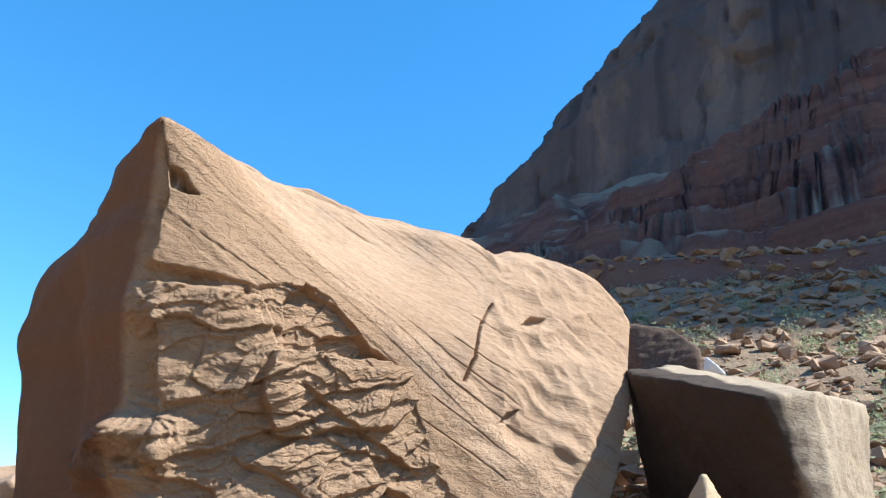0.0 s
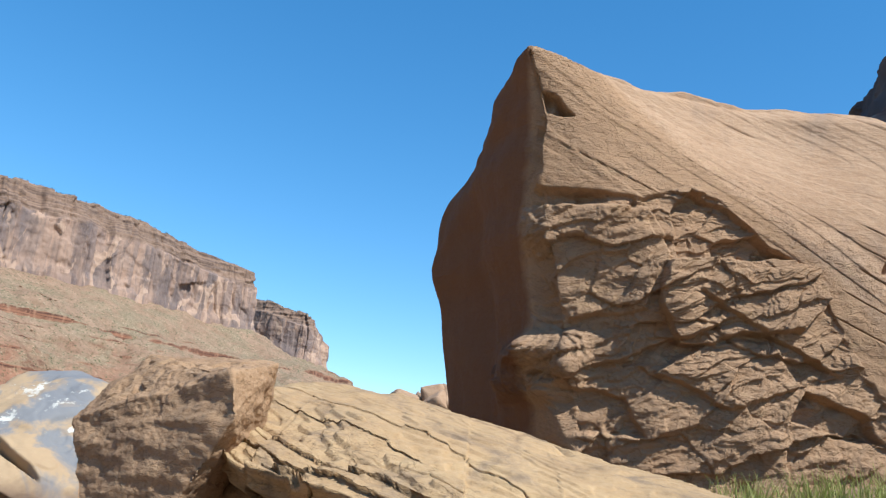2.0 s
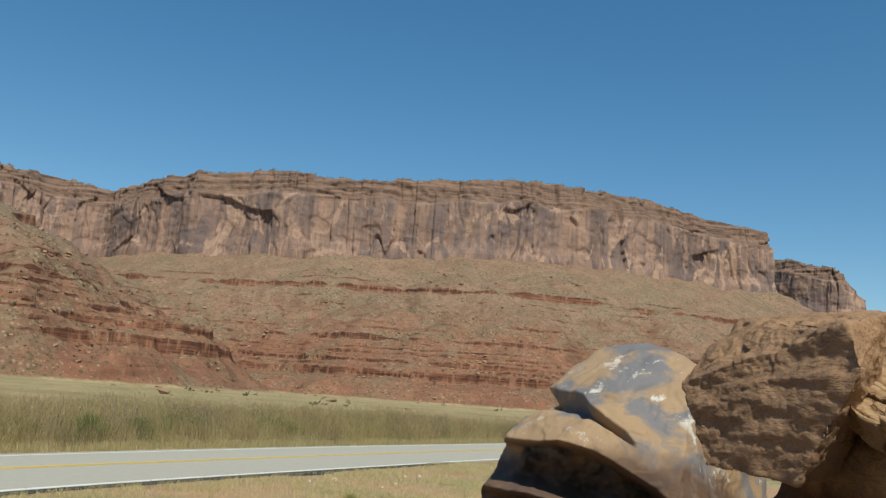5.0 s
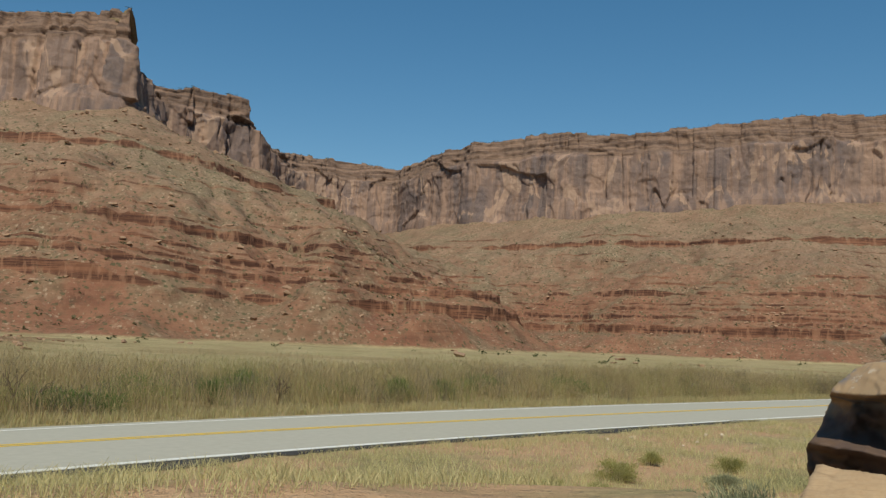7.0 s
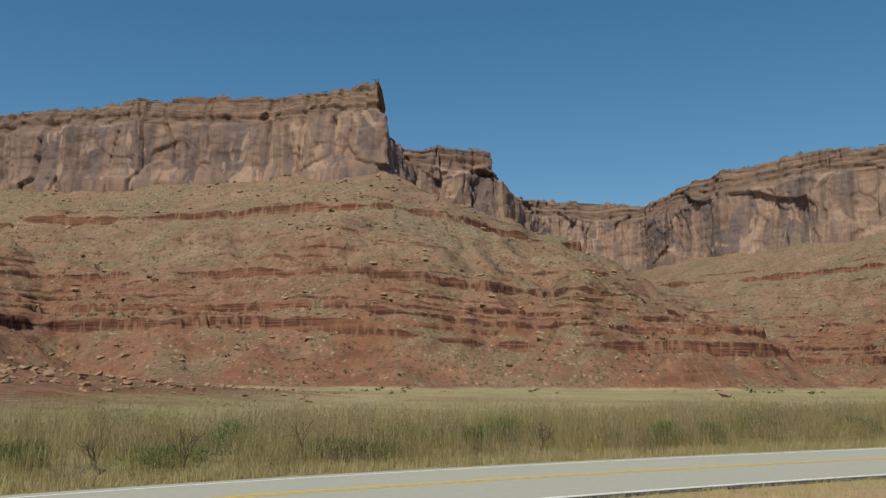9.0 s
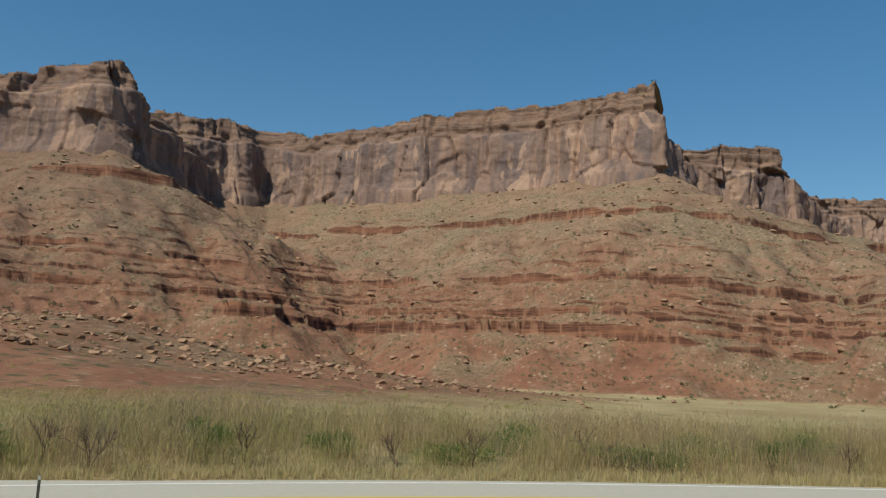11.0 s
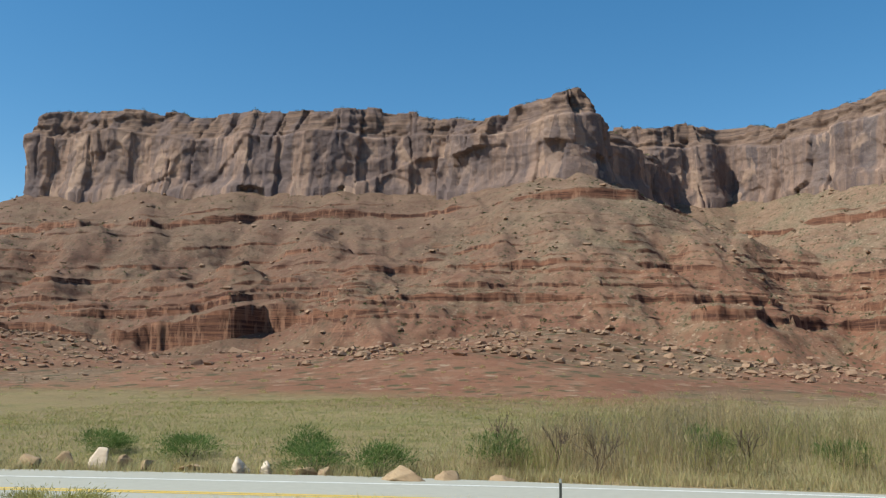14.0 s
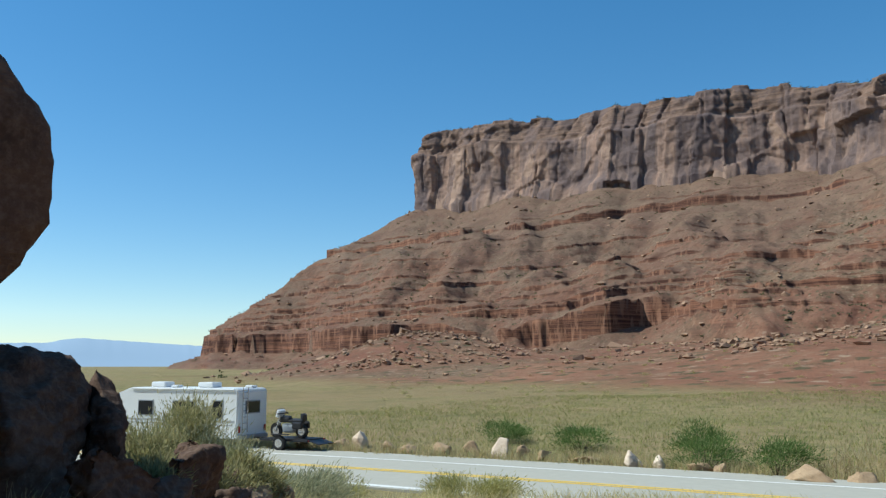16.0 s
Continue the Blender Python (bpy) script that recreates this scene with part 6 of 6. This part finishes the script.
for k, (bx, off, h) in enumerate([(-14.0, 8.5, 2.3), (-12.4, 8.2, 2.0), (-7.5, 9.0, 2.3), (-1.5, 8.8, 1.9), (1.6, 8.6, 2.1), (7.0, 9.5, 2.2), (-17.0, 11.0, 2.2), (20.0, 9.5, 2.0)]):
    bare_shrub(on_ground(bx, road_line(bx) + off), h, 120 + k, "leafless dark-branched shrub standing in dry reeds")
r = tufted(np.array([on_ground(11.2, -4.3), on_ground(11.0, -4.9), on_ground(11.3, -5.5), on_ground(10.8, -6.2), on_ground(11.5, -3.6)]), 220, 0.24, 130)
lush = leafy("lush_grass", (0.20, 0.24, 0.06), (0.32, 0.34, 0.10), (0.42, 0.40, 0.16))
blades("grass", r, rnd0.uniform(0.2, 0.5, len(r)), rnd0.uniform(0.008, 0.016, len(r)), np.full(len(r), 0.7), lush, "fresh green grass at the foot of a boulder", "grass", 131)
r = tufted(np.array([on_ground(-4.9, 1.1), on_ground(-5.2, 1.4), on_ground(-5.6, 1.7), on_ground(-6.6, 1.2)]), 260, 0.17, 132)
blades("grass", r, rnd0.uniform(0.25, 0.55, len(r)), rnd0.uniform(0.006, 0.012, len(r)), np.full(len(r), 0.8), straw, "dry straw grass among dark rocks", "grass", 133)

# ---------------------------------------------------------------- roadside stones
ROADSIDE = [(-37.0, 19.3, 1.2, 0.35), (-35.9, 19.9, 1.0, 0.72), (-34.5, 20.6, 0.9, 0.4), (-33.4, 20.8, 1.2, 0.3), (-31.9, 21.6, 1.5, 0.5), (-30.6, 22.3, 0.95, 0.6),
            (-29.3, 23.0, 1.1, 0.75), (-28.6, 23.5, 0.8, 0.5), (-27.8, 23.9, 1.0, 0.4), (-26.0, 24.6, 1.5, 0.25), (-23.7, 24.9, 0.85, 0.72), (-22.8, 25.2, 0.5, 0.55),
            (-21.5, 25.8, 1.1, 0.35), (-20.7, 26.1, 0.55, 0.4), (-17.7, 26.9, 1.9, 0.5), (-16.2, 27.6, 1.1, 0.4), (-14.6, 28.3, 1.6, 0.25)]
white_stone = sandstone("white_stone", (0.70, 0.60, 0.48), (0.55, 0.42, 0.30), (0.4, 0.28, 0.2), 0.2, 0.5, 0.01)
for k, (bx, by, w, h) in enumerate(ROADSIDE):
    rr = np.random.RandomState(200 + k)
    z0 = ground_at(bx, by)
    q = rr.normal(size=(10, 3))
    q /= np.linalg.norm(q, axis=1)[:, None]
    q = q * (w * 0.62, w * 0.5, h * 0.9) + (0, 0, h * 0.25)
    q[:, 0] *= 1 - 0.35 * np.clip(q[:, 2] / h, 0, 1)
    pale = k in (1, 6, 10, 11)
    me = rock_mesh("boulder", [tuple(v) for v in q + (bx, by, z0)], 18, white_stone if pale else pale_stone, worn(0.035, 0.3, k * 1.7), 320.0)
    tagged(new("boulder", me), "pale whitish sandstone block set along the road" if pale else "buff sandstone block set along the road", "boulder", "stones lining the road")

# small white stones beside the broken road edge
for k, (bx, by, w) in enumerate([(27.14, 25.88, 0.22), (28.76, 26.00, 0.34), (33.44, 25.79, 0.26), (34.09, 25.36, 0.30), (30.48, 23.96, 0.24), (36.43, 25.47, 0.22), (28.94, 23.45, 0.20)]):
    q = np.random.RandomState(260 + k).normal(size=(11, 3))
    q /= np.linalg.norm(q, axis=1)[:, None]
    q = q * (w / 2, w / 2, w * 0.4) + (bx, by, ground_at(bx, by) + w * 0.2)
    me = rock_mesh("stone", [tuple(v) for v in q], 7, white_stone, worn(0.02, 0.2, k * 1.3), 60.0)
    tagged(new("stone", me), "small white stone beside the broken road edge", "stone", "white stones")

# delineator post
post = new("road_post")
post.location = (-9.24, 21.28, 0.0)
tagged(post, "slim dark roadside marker post with a pale top", "post")
bm = bmesh.new()
box_into(bm, 0.07, 0.02, 1.15, pose(0, 0, 0.6), 0.006)
part("post_blade", bm, plain("post_dark", (0.03, 0.035, 0.03), 0.6), post)
bm = bmesh.new()
box_into(bm, 0.074, 0.024, 0.1, pose(0, 0, 1.12), 0.006)
part("post_reflector", bm, plain("post_pale", (0.3, 0.33, 0.3), 0.5), post, "grey reflector band")

# ---------------------------------------------------------------- motorhome and trailer
rv_white = plain("rv_white", (0.78, 0.80, 0.80), 0.35, 0, 0.03, 1.5)
rv_grey = plain("rv_grey", (0.30, 0.33, 0.36), 0.4)
rv_stripe = plain("rv_stripe", (0.42, 0.44, 0.44), 0.4)
black_rubber = plain("black_rubber", (0.02, 0.02, 0.02), 0.8)
chrome = plain("chrome", (0.6, 0.6, 0.6), 0.25, 0.9)
dark_glass = plain("tinted_glass", (0.015, 0.02, 0.025), 0.08, 0, 0.0)
black_paint = plain("black_paint", (0.015, 0.015, 0.018), 0.5)
red_lamp = plain("red_lamp", (0.35, 0.02, 0.02), 0.3)


def wheel_into(parent, at, radius, width, along_y=True):
    w = new("wheel")
    w.parent = parent
    w.location = at
    m = pose(0, 0, 0, 90, 0, 0)
    bm = bmesh.new()
    bmesh.ops.create_cone(bm, cap_ends=True, segments=28, radius1=radius, radius2=radius, depth=width, matrix=m)
    bmesh.ops.bevel(bm, geom=[e for e in bm.edges if e.calc_length() < radius * 0.5], offset=width * 0.2, segments=3, affect="EDGES")
    part("tyre", bm, black_rubber, w)
    bm = bmesh.new()
    bmesh.ops.create_cone(bm, cap_ends=True, segments=20, radius1=radius * 0.58, radius2=radius * 0.52, depth=width * 1.06, matrix=m)
    part("rim", bm, chrome, w, "bright metal rim")
    return w


RV_TURN = pose(-39.3, 15.9, 0.02, 0, 0, 210)  # its x runs forward, y to its left


def build_motorhome():
    rv = new("motorhome")
    rv.matrix_world = RV_TURN
    tagged(rv, "white motorhome with grey stripes parked beside the road", "motorhome")
    wide, long = 2.2, 8.2
    bm = bmesh.new()
    outline = [(0, 0.42), (0.0, 2.62), (0.12, 2.72), (long - 1.6, 2.72), (long - 0.35, 2.3), (long - 0.1, 1.5), (long, 0.9), (long, 0.42)]
    sides = [[bm.verts.new((a, sgn * wide / 2, b)) for a, b in outline] for sgn in (-1, 1)]
    bm.faces.new(sides[0])
    bm.faces.new(sides[1][::-1])
    for i in range(len(outline)):
        j = (i + 1) % len(outline)
        bm.faces.new((sides[0][j], sides[0][i], sides[1][i], sides[1][j]))
    bmesh.ops.recalc_face_normals(bm, faces=bm.faces[:])
    bmesh.ops.bevel(bm, geom=bm.edges[:], offset=0.05, segments=2, affect="EDGES")
    part("body", bm, rv_white, rv)
    for sgn in (-1, 1):
        for a, b, w, h in ((1.15, 1.75, 0.55, 0.75), (3.2, 1.75, 1.3, 0.65), (5.6, 1.75, 0.9, 0.65)):
            bm = bmesh.new()
            box_into(bm, w + 0.1, 0.04, h + 0.1, pose(a, sgn * (wide / 2 + 0.005), b), 0.015)
            win = part("window", bm, rv_grey, rv)
            bm = bmesh.new()
            box_into(bm, w, 0.02, h, pose(a, sgn * (wide / 2 + 0.022), b), 0.008)
            part("pane", bm, dark_glass, win, "dark tinted glass")
        bm = bmesh.new()
        box_into(bm, long - 0.3, 0.02, 0.10, pose(long / 2, sgn * (wide / 2 + 0.006), 1.2), 0.004)
        box_into(bm, long - 0.5, 0.02, 0.05, pose(long / 2, sgn * (wide / 2 + 0.006), 1.04), 0.004)
        part("stripe", bm, rv_stripe, rv, "grey painted stripe")
        bm = bmesh.new()
        box_into(bm, 1.2, 0.03, 0.38, pose(1.2, sgn * (wide / 2 + 0.008), 0.75), 0.01)
        part("storage_hatch", bm, rv_white, rv)
        bm = bmesh.new()
        tube_into(bm, (0.2, sgn * (wide / 2 + 0.02), 2.66), (long - 1.7, sgn * (wide / 2 + 0.02), 2.66), 0.045, 0.045, 8)
        part("awning_rail", bm, rv_white, rv)
        wheel_into(rv, (2.2, sgn * (wide / 2 - 0.14), 0.4), 0.4, 0.26)
        wheel_into(rv, (long - 1.3, sgn * (wide / 2 - 0.14), 0.4), 0.4, 0.26)
    bm = bmesh.new()
    box_into(bm, 0.04, 1.1, 0.62, pose(-0.01, 0, 1.85), 0.015)
    win = part("window", bm, rv_grey, rv)
    bm = bmesh.new()
    box_into(bm, 0.02, 1.0, 0.52, pose(-0.025, 0, 1.85), 0.01)
    part("pane", bm, dark_glass, win, "dark tinted glass")
    bm = bmesh.new()
    box_into(bm, 0.16, wide - 0.1, 0.2, pose(-0.06, 0, 0.5), 0.04)
    part("rear_bumper", bm, rv_grey, rv)
    for sgn in (-1, 1):
        bm = bmesh.new()
        box_into(bm, 0.04, 0.14, 0.3, pose(-0.01, sgn * 0.95, 0.85), 0.015)
        part("tail_lamp", bm, red_lamp, rv, "red tail lamp")
    bm = bmesh.new()
    for sgn in (-0.18, 0.18):
        tube_into(bm, (-0.07, 0.62 + sgn, 0.7), (-0.07, 0.62 + sgn, 2.75), 0.018, 0.018, 8)
    for k in range(7):
        tube_into(bm, (-0.07, 0.44, 0.85 + 0.28 * k), (-0.07, 0.8, 0.85 + 0.28 * k), 0.014, 0.014, 8)
    part("ladder", bm, chrome, rv, "metal roof ladder")
    for a, b, w, h in ((2.6, 0.0, 0.9, 0.26), (5.6, 0.0, 0.9, 0.26), (0.5, -0.5, 0.45, 0.12), (4.2, 0.5, 0.4, 0.12)):
        bm = bmesh.new()
        box_into(bm, w, 0.7 if w > 0.5 else 0.45, h, pose(a, b, 2.72 + h / 2), 0.07)
        part("roof_unit", bm, rv_white, rv, "white rooftop air unit")
    return rv


build_motorhome()


def build_trailer():
    tr = new("trailer")
    tr.matrix_world = RV_TURN @ pose(-0.5, 0.1, 0.0)
    tagged(tr, "low black flatbed trailer hitched behind a motorhome", "trailer")
    bm = bmesh.new()
    for sgn in (-1, 1):
        box_into(bm, 2.6, 0.07, 0.09, pose(-1.9, sgn * 0.7, 0.45), 0.01)
    for k in range(4):
        box_into(bm, 0.07, 1.4, 0.08, pose(-0.7 - 0.8 * k, 0, 0.45), 0.01)
    box_into(bm, 0.9, 0.08, 0.08, pose(-0.15, 0, 0.45), 0.01)
    part("frame", bm, black_paint, tr)
    bm = bmesh.new()
    box_into(bm, 2.4, 1.3, 0.03, pose(-1.9, 0, 0.505), 0.005)
    part("deck", bm, black_paint, tr)
    bm = bmesh.new()
    box_into(bm, 0.6, 1.2, 0.04, pose(-3.45, 0, 0.38, 0, -14, 0), 0.008)
    part("ramp", bm, black_paint, tr)
    for sgn in (-1, 1):
        wheel_into(tr, (-1.8, sgn * 0.85, 0.33), 0.33, 0.2)
        bm = bmesh.new()
        box_into(bm, 0.85, 0.24, 0.04, pose(-1.8, sgn * 0.85, 0.72), 0.015)
        part("mudguard", bm, black_paint, tr)
        bm = bmesh.new()
        box_into(bm, 0.03, 0.1, 0.1, pose(-3.2, sgn * 0.62, 0.45), 0.008)
        part("tail_lamp", bm, red_lamp, tr, "red tail lamp")
    return tr


build_trailer()


def build_motorbike(m, white):
    """A motorcycle standing along its x axis on the deck."""
    mb = new("motorcycle")
    mb.matrix_world = m
    tagged(mb, "black touring motorcycle with white fairing strapped to a trailer" if white else "black motorcycle strapped to a trailer", "motorcycle")
    for a in (-0.68, 0.72):
        wheel_into(mb, (a, 0, 0.31), 0.31, 0.13)
    bm = bmesh.new()
    box_into(bm, 0.6, 0.34, 0.36, pose(0, 0, 0.42), 0.09)
    part("engine", bm, rv_grey, mb, "dark metal engine block")
    bm = bmesh.new()
    box_into(bm, 0.55, 0.32, 0.26, pose(0.2, 0, 0.82), 0.1)
    part("tank", bm, black_paint, mb)
    bm = bmesh.new()
    box_into(bm, 0.75, 0.3, 0.14, pose(-0.4, 0, 0.76), 0.06)
    box_into(bm, 0.14, 0.3, 0.3, pose(-0.78, 0, 0.92), 0.05)
    part("saddle", bm, black_paint, mb)
    bm = bmesh.new()
    for sgn in (-0.1, 0.1):
        tube_into(bm, (0.72, sgn, 0.31), (0.42, sgn, 1.0), 0.025, 0.025, 8)
    part("fork", bm, chrome, mb)
    bm = bmesh.new()
    tube_into(bm, (0.4, -0.42, 1.08), (0.4, 0.42, 1.08), 0.02, 0.02, 8)
    part("handlebar", bm, black_paint, mb)
    bm = bmesh.new()
    box_into(bm, 0.16, 0.5, 0.36, pose(0.52, 0, 1.08, 0, -20, 0), 0.06)
    part("fairing", bm, rv_white if white else black_paint, mb)
    for sgn in (-1, 1):
        bm = bmesh.new()
        box_into(bm, 0.5, 0.18, 0.3, pose(-0.62, sgn * 0.28, 0.58), 0.06)
        part("saddlebag", bm, black_paint, mb)
    return mb


build_motorbike(RV_TURN @ pose(-1.9, -0.3, 0.52), False)
build_motorbike(RV_TURN @ pose(-2.4, 0.35, 0.52), True)

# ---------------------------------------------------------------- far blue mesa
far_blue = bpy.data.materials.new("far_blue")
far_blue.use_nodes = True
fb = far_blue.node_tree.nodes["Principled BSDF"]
# distance haze put into a pale blue colour and a faint glow
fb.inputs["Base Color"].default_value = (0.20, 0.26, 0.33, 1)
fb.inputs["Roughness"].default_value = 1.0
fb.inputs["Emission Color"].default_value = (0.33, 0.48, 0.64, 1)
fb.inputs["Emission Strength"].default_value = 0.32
az = np.arange(-112, -66, 0.1)
top = 3.7 + 4600 * np.tan(np.radians(np.interp(az, [-112, -95, -84, -80.5, -79.3, -78.5, -72, -66], [1.0, 1.3, 1.35, 1.4, 1.65, 1.7, 1.3, 1.1]))) + 3 * noise3(az * 2, 0.0, 1.0)
rows_v = [np.stack([r * np.sin(np.radians(az)), r * np.cos(np.radians(az)), z * np.ones_like(az)], -1) for r, z in ((4200, -20.0), (4450, 3.7 + 4450 * 0.012), (4600, top), (4850, top - 20))]
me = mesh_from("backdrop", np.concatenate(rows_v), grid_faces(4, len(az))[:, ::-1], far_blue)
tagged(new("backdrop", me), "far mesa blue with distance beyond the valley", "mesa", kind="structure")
